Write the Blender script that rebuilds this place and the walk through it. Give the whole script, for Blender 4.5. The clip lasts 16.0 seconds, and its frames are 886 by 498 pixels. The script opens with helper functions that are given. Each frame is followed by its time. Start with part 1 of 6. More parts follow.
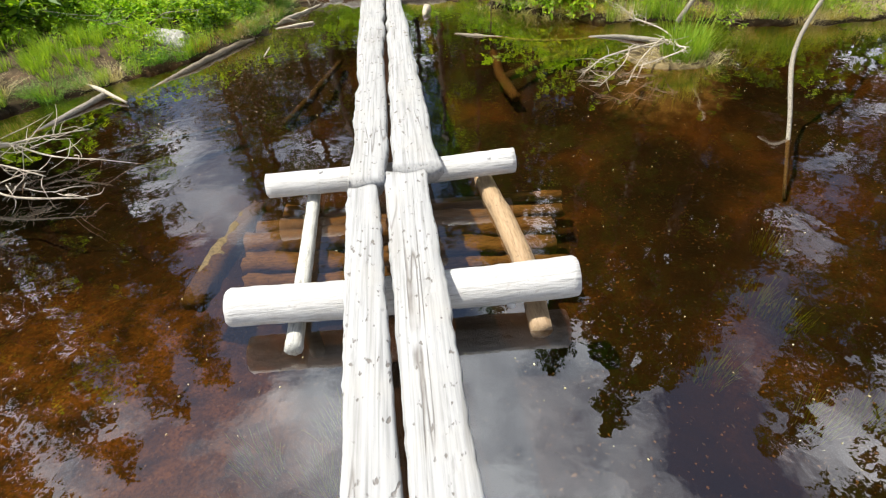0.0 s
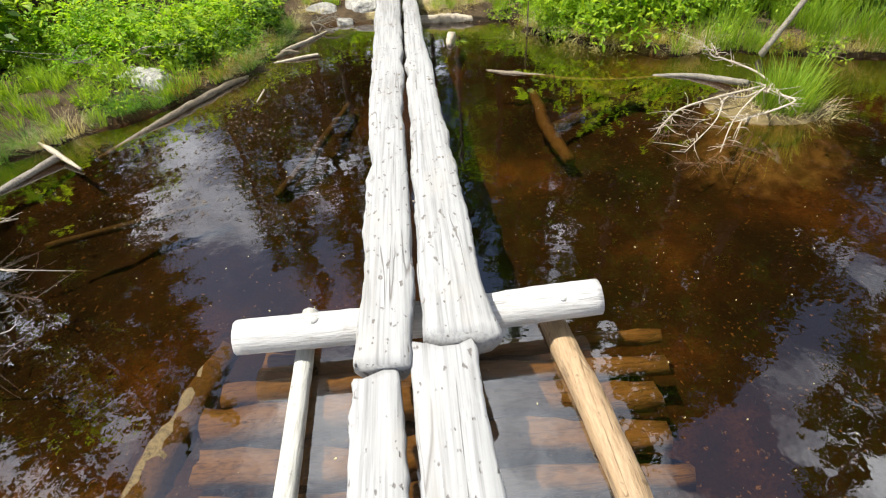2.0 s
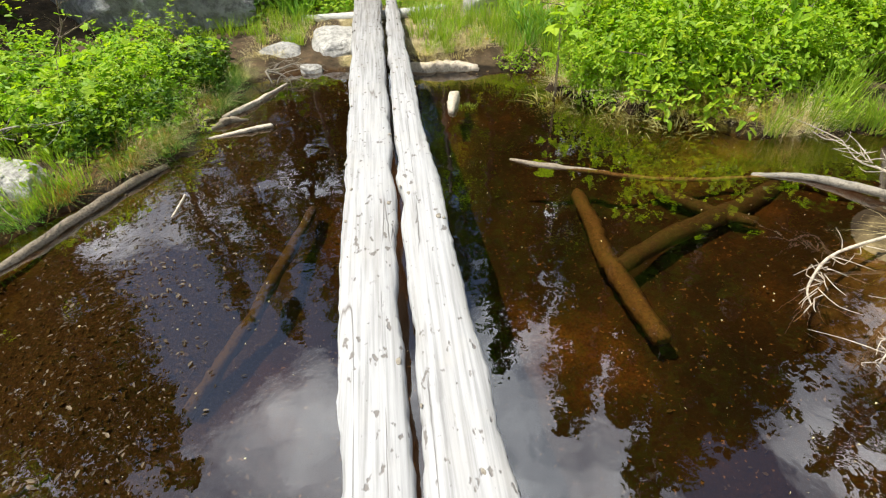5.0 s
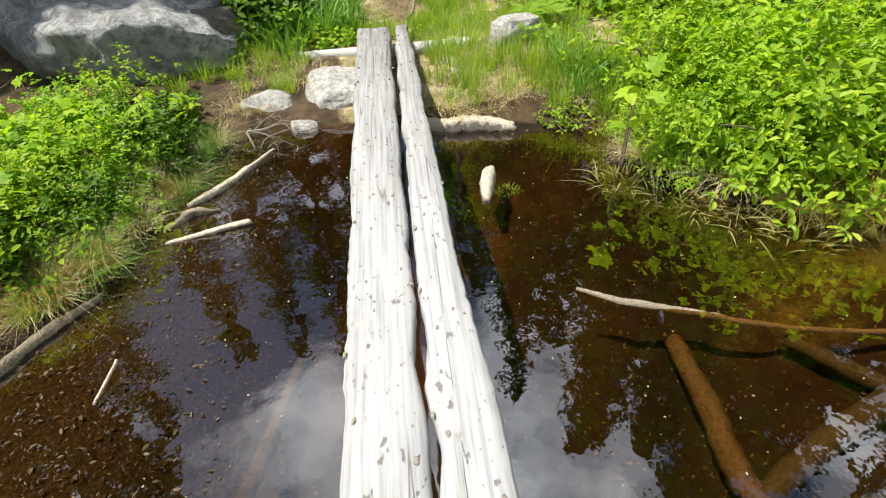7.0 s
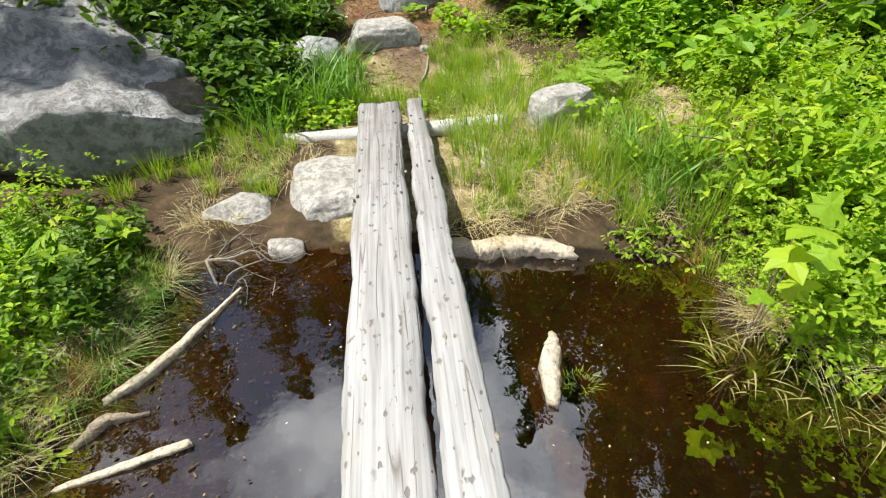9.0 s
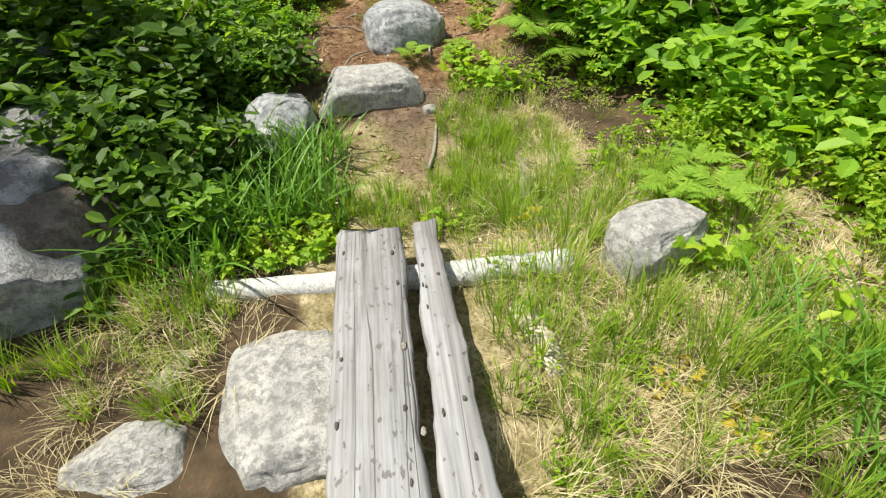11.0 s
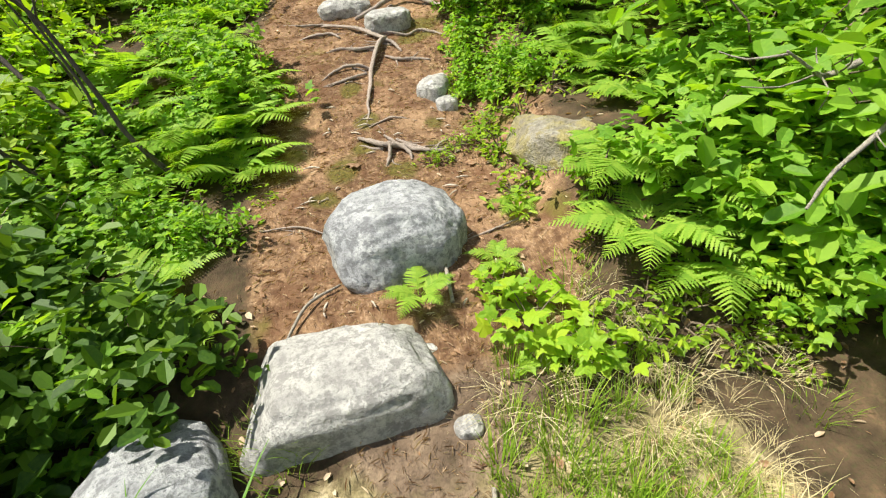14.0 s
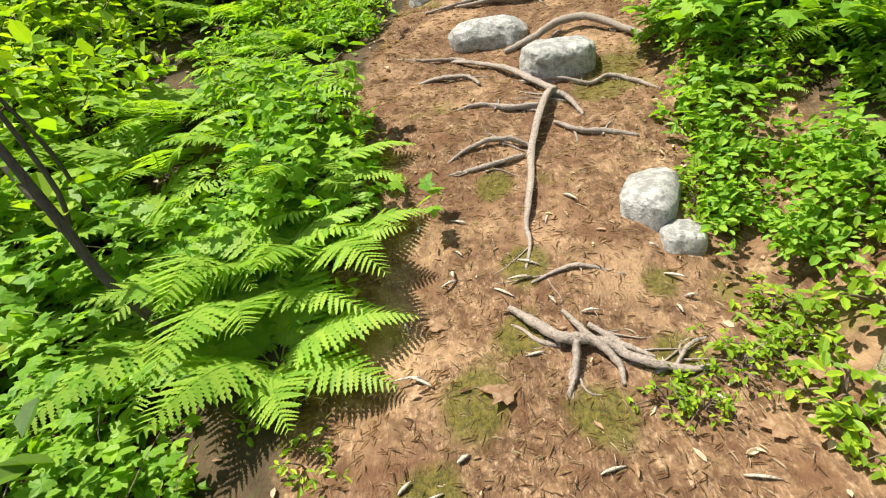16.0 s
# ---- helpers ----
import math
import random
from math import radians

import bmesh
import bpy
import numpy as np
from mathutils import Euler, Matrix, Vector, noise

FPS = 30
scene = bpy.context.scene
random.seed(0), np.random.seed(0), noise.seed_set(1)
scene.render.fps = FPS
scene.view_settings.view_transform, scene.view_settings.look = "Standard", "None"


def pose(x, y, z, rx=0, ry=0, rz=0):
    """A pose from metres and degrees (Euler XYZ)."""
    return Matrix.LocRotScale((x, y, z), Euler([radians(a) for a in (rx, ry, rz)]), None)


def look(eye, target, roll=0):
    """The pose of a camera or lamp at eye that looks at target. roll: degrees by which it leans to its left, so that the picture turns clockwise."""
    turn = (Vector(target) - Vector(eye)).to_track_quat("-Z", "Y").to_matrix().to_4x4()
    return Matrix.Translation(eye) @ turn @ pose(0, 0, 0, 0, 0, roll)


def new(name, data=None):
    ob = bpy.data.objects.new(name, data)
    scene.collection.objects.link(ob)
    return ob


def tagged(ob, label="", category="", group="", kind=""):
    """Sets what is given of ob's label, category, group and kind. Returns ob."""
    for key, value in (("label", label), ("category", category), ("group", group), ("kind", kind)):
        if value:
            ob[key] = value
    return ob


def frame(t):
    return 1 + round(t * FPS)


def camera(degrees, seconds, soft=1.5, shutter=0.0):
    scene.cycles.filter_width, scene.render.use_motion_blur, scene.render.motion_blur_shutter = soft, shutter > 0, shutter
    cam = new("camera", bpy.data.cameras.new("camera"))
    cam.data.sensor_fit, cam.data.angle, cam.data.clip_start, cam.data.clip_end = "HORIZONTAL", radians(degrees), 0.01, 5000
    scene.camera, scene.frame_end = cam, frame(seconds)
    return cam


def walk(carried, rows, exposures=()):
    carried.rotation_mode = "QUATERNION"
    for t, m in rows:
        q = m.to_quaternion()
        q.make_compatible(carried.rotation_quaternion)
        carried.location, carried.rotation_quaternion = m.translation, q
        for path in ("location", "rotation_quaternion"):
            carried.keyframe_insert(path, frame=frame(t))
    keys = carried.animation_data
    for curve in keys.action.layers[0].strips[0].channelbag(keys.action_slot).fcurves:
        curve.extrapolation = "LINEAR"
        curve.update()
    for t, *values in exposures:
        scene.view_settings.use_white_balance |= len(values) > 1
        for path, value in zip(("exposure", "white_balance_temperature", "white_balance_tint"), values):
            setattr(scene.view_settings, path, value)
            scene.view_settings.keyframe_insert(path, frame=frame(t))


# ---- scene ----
PATH = [
    (0, (0.064, -0.187, 2.132), (0.16, 1.338, 0.841), -3.2),
    (0.5, (0.059, 0.129, 2.091), (0.129, 1.667, 0.815), -3.7),
    (1, (0.025, 0.486, 2.068), (0.114, 2.011, 0.777), -3.1),
    (1.5, (0.058, 0.871, 2.081), (0.111, 2.392, 0.784), -3.9),
    (2, (0.01, 1.191, 2.074), (0.061, 2.728, 0.796), -4.1),
    (2.5, (0.01, 1.498, 2.019), (0.114, 3.042, 0.752), -3.1),
    (3, (0.058, 1.855, 2.04), (0.152, 3.384, 0.754), -4.1),
    (3.5, (-0.012, 2.185, 1.98), (0.083, 3.733, 0.717), -3.1),
    (4, (-0.005, 2.569, 1.921), (0.135, 4.111, 0.656), -3.0),
    (4.2, (0.002, 2.719, 1.942), (0.141, 4.251, 0.664), -3.2),
    (6.3, (-0.092, 4.016, 2.052), (0.023, 5.553, 0.777), -2.1),
    (6.5, (-0.07, 4.194, 2.043), (0.06, 5.729, 0.768), -2.7),
    (7, (-0.041, 4.616, 2.071), (0.063, 6.136, 0.775), -3.9),
    (7.5, (-0.074, 5.021, 2.068), (0.006, 6.552, 0.783), -4.7),
    (8, (-0.069, 5.393, 2.029), (0.059, 6.93, 0.756), -4.5),
    (8.5, (-0.034, 5.79, 2.08), (0.066, 7.339, 0.82), -4.6),
    (8.7, (-0.037, 5.907, 2.061), (0.057, 7.476, 0.824), -4.5),
    (10.8, (-0.069, 7.651, 2.08), (0.067, 9.205, 0.828), -4.0),
    (11, (-0.051, 7.892, 2.068), (0.092, 9.434, 0.803), -3.9),
    (11.5, (-0.015, 8.282, 2.067), (0.064, 9.837, 0.811), -5.4),
    (12, (-0.054, 8.734, 2.112), (0.045, 10.308, 0.881), -6.3),
    (12.5, (-0.04, 9.192, 2.048), (0.075, 10.769, 0.823), -6.1),
    (13, (0.004, 9.561, 2.055), (0.059, 11.166, 0.863), -9.9),
    (13.5, (-0.014, 9.905, 2.072), (0.16, 11.514, 0.897), -9.1),
    (14, (0.052, 10.261, 2.072), (0.312, 11.941, 1.018), -7.1),
    (14.3, (0.078, 10.476, 2.091), (0.31, 12.24, 1.177), -6.6),
    (14.5, (0.114, 10.626, 2.049), (0.302, 12.422, 1.189), -7.4),
    (15, (0.058, 11.171, 2.035), (0.064, 13.037, 1.315), -6.3),
    (15.5, (0.096, 11.72, 2.072), (-0.084, 13.524, 1.228), -7.9),
    (16, (-0.032, 12.183, 2.052), (-0.145, 13.914, 1.057), -7.4),
]
cam = camera(84.2, 16.0, soft=1.2)
walk(cam, [(t, look(eye, target, roll)) for t, eye, target, roll in PATH],
     [(0, 0.66), (4, 0.66), (8.5, 0.7), (11, 0.6), (12.5, 0.66), (13.2, 0.78), (14, 0.84), (14.5, 0.84), (15.2, 0.9), (16, 0.93)])

# ---- world, sun, exposure ----
TO_SUN = Vector((-0.4, 0.08, 0.9)).normalized()
SUN_ELEV = math.asin(TO_SUN.z)
SUN_ROT = math.atan2(TO_SUN.x, TO_SUN.y)
world = bpy.data.worlds.new("sky")
scene.world = world
world.use_nodes = True
wt = world.node_tree
for n in list(wt.nodes):
    wt.nodes.remove(n)
w_out = wt.nodes.new("ShaderNodeOutputWorld")
w_sky = wt.nodes.new("ShaderNodeTexSky")
w_sky.sky_type, w_sky.sun_disc = "NISHITA", False
w_sky.sun_elevation, w_sky.sun_rotation = SUN_ELEV, SUN_ROT
w_bg = wt.nodes.new("ShaderNodeBackground")
w_bg.inputs["Strength"].default_value = 0.065
w_cl = wt.nodes.new("ShaderNodeBackground")
w_cl.inputs["Color"].default_value = (0.93, 0.96, 1.0, 1)
w_cl.inputs["Strength"].default_value = 1.5
w_co = wt.nodes.new("ShaderNodeTexCoord")
w_map = wt.nodes.new("ShaderNodeMapping")
w_map.inputs["Scale"].default_value = (1.0, 1.0, 1.6)
w_no = wt.nodes.new("ShaderNodeTexNoise")
w_no.inputs["Scale"].default_value, w_no.inputs["Detail"].default_value = 3.2, 7.0
w_ra = wt.nodes.new("ShaderNodeValToRGB")
w_ra.color_ramp.elements[0].position, w_ra.color_ramp.elements[1].position = 0.47, 0.68
w_mx = wt.nodes.new("ShaderNodeMixShader")
wt.links.new(w_co.outputs["Generated"], w_map.inputs["Vector"])
wt.links.new(w_map.outputs["Vector"], w_no.inputs["Vector"])
wt.links.new(w_no.outputs["Fac"], w_ra.inputs["Fac"])
wt.links.new(w_ra.outputs["Color"], w_mx.inputs["Fac"])
wt.links.new(w_sky.outputs["Color"], w_bg.inputs["Color"])
wt.links.new(w_bg.outputs["Background"], w_mx.inputs[1])
wt.links.new(w_cl.outputs["Background"], w_mx.inputs[2])
wt.links.new(w_mx.outputs["Shader"], w_out.inputs["Surface"])

sun_data = bpy.data.lights.new("sun", "SUN")
sun_data.energy, sun_data.angle, sun_data.color = 5.0, radians(0.55), (1.0, 0.95, 0.84)
sun = new("sun", sun_data)
sun.matrix_world = look((0, 0, 30), Vector((0, 0, 30)) - TO_SUN)


# ---- materials ----
class Nodes:
    """A short way to write a node material."""

    def __init__(self, name):
        self.m = bpy.data.materials.new(name)
        self.m.use_nodes = True
        self.t = self.m.node_tree
        for n in list(self.t.nodes):
            self.t.nodes.remove(n)
        self.out = self.t.nodes.new("ShaderNodeOutputMaterial")

    def add(self, kind, **sockets):
        n = self.t.nodes.new("ShaderNode" + kind)
        for key, v in sockets.items():
            self.put(n, key.replace("_", " "), v)
        return n

    def put(self, n, key, v):
        s = n.inputs[int(key)] if key.isdigit() else n.inputs[key]
        if isinstance(v, bpy.types.NodeSocket):
            self.t.links.new(v, s)
        else:
            s.default_value = v

    def position(self, scale=(1, 1, 1), space="Object"):
        if space == "World":
            src = self.add("NewGeometry").outputs["Position"]
        else:
            src = self.add("TexCoord").outputs["Object"]
        mp = self.add("Mapping", Vector=src, Scale=scale)
        return mp.outputs["Vector"]

    def noise(self, vec, scale, detail=4.0, rough=0.55):
        return self.add("TexNoise", Vector=vec, Scale=scale, Detail=detail, Roughness=rough).outputs["Fac"]

    def ramp(self, fac, *stops):
        r = self.add("ValToRGB", Fac=fac)
        e = r.color_ramp.elements
        while len(e) < len(stops):
            e.new(0.5)
        for k, (pos, col) in enumerate(stops):
            e[k].position = pos
            e[k].color = (*col, 1) if len(col) == 3 else col
        return r.outputs["Color"]

    def mix(self, fac, a, b, kind="MIX"):
        n = self.t.nodes.new("ShaderNodeMix")
        n.data_type, n.blend_type = "RGBA", kind
        for sock, v in ((n.inputs["Factor"], fac), (n.inputs[6], a), (n.inputs[7], b)):
            if isinstance(v, bpy.types.NodeSocket):
                self.t.links.new(v, sock)
            else:
                sock.default_value = v if not isinstance(v, tuple) else (*v[:3], 1)
        return n.outputs[2]

    def math(self, op, a, b=0.0):
        n = self.t.nodes.new("ShaderNodeMath")
        n.operation = op
        for k, v in enumerate((a, b)):
            self.put(n, str(k), v)
        return n.outputs[0]

    def bump(self, height, strength=0.4, distance=0.01):
        return self.add("Bump", Height=height, Strength=strength, Distance=distance).outputs["Normal"]

    def finish(self, shader):
        self.t.links.new(shader, self.out.inputs["Surface"])
        return self.m


def grey(v):
    return (v, v, v)


def bark_like(name, light, dark, stretch, scale=9.0, rough=0.85, cracks=0.5, space="Object", far_grey=0.0, speck=None):
    """Weathered wood or bark, with grain drawn out along one axis."""
    n = Nodes(name)
    vec = n.position(stretch, space)
    plain = n.position((1, 1, 1), space)
    grain = n.noise(vec, scale * 3, 6, 0.65)
    broad = n.noise(plain, 2.3, 4)
    col = n.ramp(grain, (0.25, dark), (0.55, light), (0.8, tuple(min(1, c * 1.12) for c in light)))
    col = n.mix(n.ramp(broad, (0.42, grey(0)), (0.7, grey(0.45))), col, tuple(c * 0.78 for c in light))
    long_vec = n.position(tuple(c if c > 1 else c * 0.22 for c in stretch), space)
    split = n.noise(long_vec, scale * 0.9, 3, 0.5)
    lines = n.ramp(n.math("ABSOLUTE", n.math("SUBTRACT", split, 0.5)), (0.0, grey(cracks)), (0.012, grey(0)))
    col = n.mix(lines, col, tuple(c * 0.25 for c in dark))
    spots = n.ramp(n.noise(plain, 26, 2, 0.5), (0.66, grey(0)), (0.74, grey(0.55)))
    col = n.mix(spots, col, speck or tuple(c * 0.45 for c in dark))
    if far_grey:
        g = n.add("SeparateXYZ", Vector=n.add("NewGeometry").outputs["Position"]).outputs["Y"]
        worn = n.ramp(n.math("MULTIPLY", n.math("SUBTRACT", g, 6.8), 0.4), (0.0, grey(0)), (1.0, grey(far_grey)))
        col = n.mix(n.math("MULTIPLY", worn, n.ramp(n.noise(vec, scale, 4), (0.3, grey(1)), (0.75, grey(0.45)))), col, (0.115, 0.11, 0.105))
    h = n.math("SUBTRACT", n.math("ADD", grain, n.math("MULTIPLY", broad, 0.5)), n.math("MULTIPLY", lines, 1.4))
    b = n.add("BsdfPrincipled", Base_Color=col, Roughness=rough, Normal=n.bump(h, 0.55, 0.012))
    return n.finish(b.outputs[0])


def plank_wood():
    """Hewn planks bleached by the sun: fine straight grain, long checks, axe nicks, grey and stained at the far end."""
    n = Nodes("weathered_plank")
    plain = n.position((1, 1, 1), "World")
    y = n.add("SeparateXYZ", Vector=plain).outputs["Y"]
    old = n.ramp(n.math("MULTIPLY", n.math("SUBTRACT", y, 6.2), 0.28), (0.0, grey(0)), (1.0, grey(1)))
    fibre = n.noise(n.position((60, 1.6, 40), "World"), 1.0, 5, 0.6)
    band = n.noise(n.position((14, 0.9, 9), "World"), 1.0, 4, 0.6)
    cloud = n.noise(plain, 3.5, 5, 0.6)
    col = n.ramp(fibre, (0.28, (0.2, 0.2, 0.205)), (0.5, (0.345, 0.35, 0.36)), (0.75, (0.425, 0.43, 0.445)))
    col = n.mix(n.ramp(band, (0.52, grey(0)), (0.72, grey(0.55))), col, (0.26, 0.25, 0.24))
    col = n.mix(n.ramp(cloud, (0.5, grey(0)), (0.68, grey(0.35))), col, (0.4, 0.385, 0.36))
    worn = n.math("MULTIPLY", old, n.ramp(n.math("ADD", band, n.math("MULTIPLY", cloud, 0.6)), (0.55, grey(0.25)), (0.95, grey(1.0))))
    col = n.mix(worn, col, n.ramp(fibre, (0.3, (0.09, 0.085, 0.08)), (0.65, (0.25, 0.24, 0.23))))
    split = n.noise(n.position((8, 0.28, 5), "World"), 1.0, 2, 0.4)
    line = n.ramp(n.math("ABSOLUTE", n.math("SUBTRACT", split, 0.5)), (0.0, grey(0.85)), (0.006, grey(0)))
    line = n.math("MULTIPLY", line, n.ramp(n.noise(plain, 2.2, 2), (0.45, grey(0)), (0.55, grey(1))))
    nick = n.ramp(n.noise(n.position((1.0, 0.55, 1.0), "World"), 34, 2, 0.5), (0.645, grey(0)), (0.7, grey(0.8)))
    gouge = n.ramp(n.noise(n.position((1.0, 0.45, 1.0), "World"), 13, 3, 0.6), (0.68, grey(0)), (0.74, grey(0.45)))
    marks = n.math("MAXIMUM", line, n.math("MAXIMUM", nick, gouge))
    col = n.mix(marks, col, (0.12, 0.105, 0.095))
    h = n.math("SUBTRACT", n.math("ADD", n.math("MULTIPLY", fibre, 0.35), n.math("MULTIPLY", cloud, 0.8)), n.math("MULTIPLY", marks, 1.0))
    b = n.add("BsdfPrincipled", Base_Color=col, Roughness=0.85, Normal=n.bump(h, 0.6, 0.008))
    return n.finish(b.outputs[0])


def stone_like(name, light, dark, lichen, scale=14.0, lichen_at=0.56):
    """Coarse granite: crystals, pale lichen crusts and dark weathering."""
    n = Nodes(name)
    vec = n.position()
    speck = n.noise(vec, scale * 6, 4, 0.75)
    blot = n.noise(vec, scale * 0.55, 8, 0.75)
    broad = n.noise(vec, scale * 0.2, 5, 0.65)
    col = n.ramp(speck, (0.3, tuple(0.5 * (a + b) for a, b in zip(light, dark))), (0.5, light), (0.72, tuple(min(1, c * 1.18) for c in light)))
    col = n.mix(n.ramp(speck, (0.33, grey(0.8)), (0.4, grey(0))), col, dark)
    col = n.mix(n.ramp(blot, (lichen_at - 0.02, grey(0)), (lichen_at + 0.05, grey(0.75))), col, lichen)
    col = n.mix(n.ramp(blot, (0.3, grey(0.75)), (0.42, grey(0))), col, tuple(c * 0.9 for c in dark))
    col = n.mix(n.ramp(broad, (0.36, grey(0.6)), (0.52, grey(0))), col, tuple(0.35 * a + 0.65 * b for a, b in zip(light, dark)))
    mid = n.noise(vec, scale * 1.7, 6, 0.7)
    col = n.mix(n.ramp(mid, (0.42, grey(0.85)), (0.53, grey(0))), col, tuple(0.25 * a + 0.75 * b for a, b in zip(light, dark)))
    h = n.math("ADD", n.math("MULTIPLY", speck, 0.3), n.math("ADD", n.math("ADD", blot, n.math("MULTIPLY", mid, 0.5)), n.math("MULTIPLY", broad, 0.9)))
    b = n.add("BsdfPrincipled", Base_Color=col, Roughness=0.9, Normal=n.bump(h, 0.9, 0.12 if scale < 8 else 0.03))
    return n.finish(b.outputs[0])


def leaf_like(name, a, b, c, rough=0.5, through_part=0.4, spread=1.0):
    """Thin leaves: colour drawn per leaf and per plant, light also passes through."""
    n = Nodes(name)
    isl = n.add("NewGeometry").outputs["Random Per Island"]
    rnd = n.add("ObjectInfo").outputs["Random"]
    col = n.ramp(isl, (0.05, a), (0.5, b), (0.97, c))
    col = n.mix(n.math("MULTIPLY", rnd, 0.3 * spread), col, tuple(v * 0.7 for v in a))
    blotch = n.noise(n.position(), 60, 3)
    col = n.mix(n.ramp(blotch, (0.4, grey(0.0)), (0.75, grey(0.3))), col, c)
    p = n.add("BsdfPrincipled", Base_Color=col, Roughness=rough)
    p.inputs["Specular IOR Level"].default_value = 0.2
    warm = n.mix(0.75, col, (1.0, 1.0, 0.3), "MULTIPLY")
    tr = n.add("BsdfTranslucent", Color=n.mix(1.0, warm, (1.9, 1.9, 1.0), "MULTIPLY"))
    mx = n.add("MixShader", Fac=through_part)
    n.t.links.new(p.outputs[0], mx.inputs[1])
    n.t.links.new(tr.outputs[0], mx.inputs[2])
    return n.finish(mx.outputs[0])


M_PLANK = plank_wood()
M_BEAM = bark_like("bleached_log", (0.6, 0.595, 0.59), (0.38, 0.37, 0.36), (0.8, 7, 7), 4.0, cracks=0.35, space="World", speck=(0.4, 0.37, 0.35))
M_LEG = bark_like("grey_log", (0.54, 0.54, 0.51), (0.27, 0.26, 0.23), (7, 0.8, 7), 4.0, cracks=0.5, space="World")
M_WETLOG = bark_like("wet_orange_log", (0.4, 0.28, 0.165), (0.21, 0.125, 0.06), (7, 0.9, 7), 4.0, rough=0.5, space="World")
M_SUNK = bark_like("sunken_log", (0.085, 0.068, 0.034), (0.022, 0.018, 0.01), (3, 3, 3), 6.0, rough=0.8, space="World")
M_DROWNED = bark_like("drowned_log", (0.15, 0.105, 0.045), (0.045, 0.034, 0.016), (3, 3, 3), 6.0, rough=0.8, space="World")
M_CRIB = bark_like("crib_log", (0.25, 0.18, 0.09), (0.07, 0.05, 0.022), (1, 4, 4), 5.0, rough=0.8, space="World")
M_MUDWOOD = bark_like("muddy_wood", (0.3, 0.25, 0.18), (0.075, 0.055, 0.035), (3, 3, 3), 9.0, space="World")
M_DRIFT = bark_like("driftwood", (0.3, 0.27, 0.22), (0.11, 0.095, 0.075), (3, 3, 3), 8.0, space="World")
M_PALE = bark_like("pale_bleached_wood", (0.56, 0.49, 0.39), (0.2, 0.155, 0.105), (3, 3, 3), 6.0, space="World")
M_ROOT = bark_like("root_bark", (0.34, 0.28, 0.23), (0.12, 0.09, 0.07), (4, 4, 4), 10.0, space="World")
M_TRUNK = bark_like("tree_bark", (0.1, 0.08, 0.065), (0.03, 0.025, 0.02), (6, 6, 1), 5.0, space="World")
M_TWIG = bark_like("twig_bark", (0.2, 0.15, 0.1), (0.08, 0.06, 0.04), (2, 2, 2), 12.0)
M_GRANITE = stone_like("pale_granite", (0.46, 0.45, 0.42), (0.16, 0.155, 0.145), (0.6, 0.59, 0.54), lichen_at=0.54)
M_GRANITE_D = stone_like("grey_granite", (0.42, 0.43, 0.435), (0.09, 0.095, 0.1), (0.54, 0.555, 0.54), lichen_at=0.54)
M_MOSSY = stone_like("mossy_rock", (0.48, 0.45, 0.38), (0.2, 0.17, 0.11), (0.34, 0.28, 0.05), 6.0, lichen_at=0.44)
M_BOULDER = stone_like("grey_boulder", (0.42, 0.42, 0.42), (0.14, 0.135, 0.13), (0.62, 0.63, 0.63), 6.0, lichen_at=0.5)
M_BROWNROCK = stone_like("brown_layered_rock", (0.16, 0.135, 0.11), (0.05, 0.04, 0.032), (0.24, 0.22, 0.19), 9.0, lichen_at=0.6)

L_SHRUB = leaf_like("bright_shrub_leaf", (0.122, 0.228, 0.018), (0.229, 0.376, 0.025), (0.391, 0.490, 0.040))
# shrub leaves darkened in colour to stand in for tree shade
L_SHADED = leaf_like("shaded_shrub_leaf", (0.033, 0.082, 0.01), (0.066, 0.142, 0.015), (0.13, 0.225, 0.022), through_part=0.33)
L_BROAD = leaf_like("broad_leaf", (0.115, 0.255, 0.026), (0.2, 0.365, 0.034), (0.3, 0.46, 0.046))
L_FERN = leaf_like("fern_green", (0.160, 0.309, 0.035), (0.234, 0.381, 0.048), (0.320, 0.443, 0.064), spread=0.8)
L_MAPLE = leaf_like("maple_leaf_green", (0.17, 0.32, 0.022), (0.26, 0.42, 0.03), (0.38, 0.5, 0.035))
L_GOLD = leaf_like("yellow_leaf", (0.4, 0.34, 0.03), (0.5, 0.38, 0.04), (0.45, 0.42, 0.06))
L_GRASS = leaf_like("grass_green", (0.138, 0.264, 0.022), (0.226, 0.363, 0.033), (0.376, 0.451, 0.066), through_part=0.3)
L_SEDGE = leaf_like("sedge_green", (0.065, 0.17, 0.022), (0.11, 0.245, 0.03), (0.19, 0.34, 0.055), rough=0.4, through_part=0.25)
L_DEBRIS = leaf_like("rotted_debris", (0.035, 0.025, 0.015), (0.07, 0.052, 0.032), (0.17, 0.135, 0.09), rough=0.7, through_part=0.05)
L_DROWNED = leaf_like("drowned_grass", (0.2, 0.2, 0.06), (0.32, 0.3, 0.1), (0.42, 0.38, 0.18), rough=0.6, through_part=0.2)
L_STRAW = leaf_like("dry_straw", (0.4, 0.34, 0.19), (0.55, 0.48, 0.3), (0.68, 0.6, 0.42), rough=0.7, through_part=0.25)
L_MOSSY = leaf_like("yellow_tussock", (0.28, 0.24, 0.04), (0.38, 0.31, 0.05), (0.42, 0.36, 0.1), through_part=0.25)
L_RUST = leaf_like("rust_tussock", (0.25, 0.12, 0.03), (0.32, 0.17, 0.05), (0.4, 0.25, 0.08), through_part=0.2)
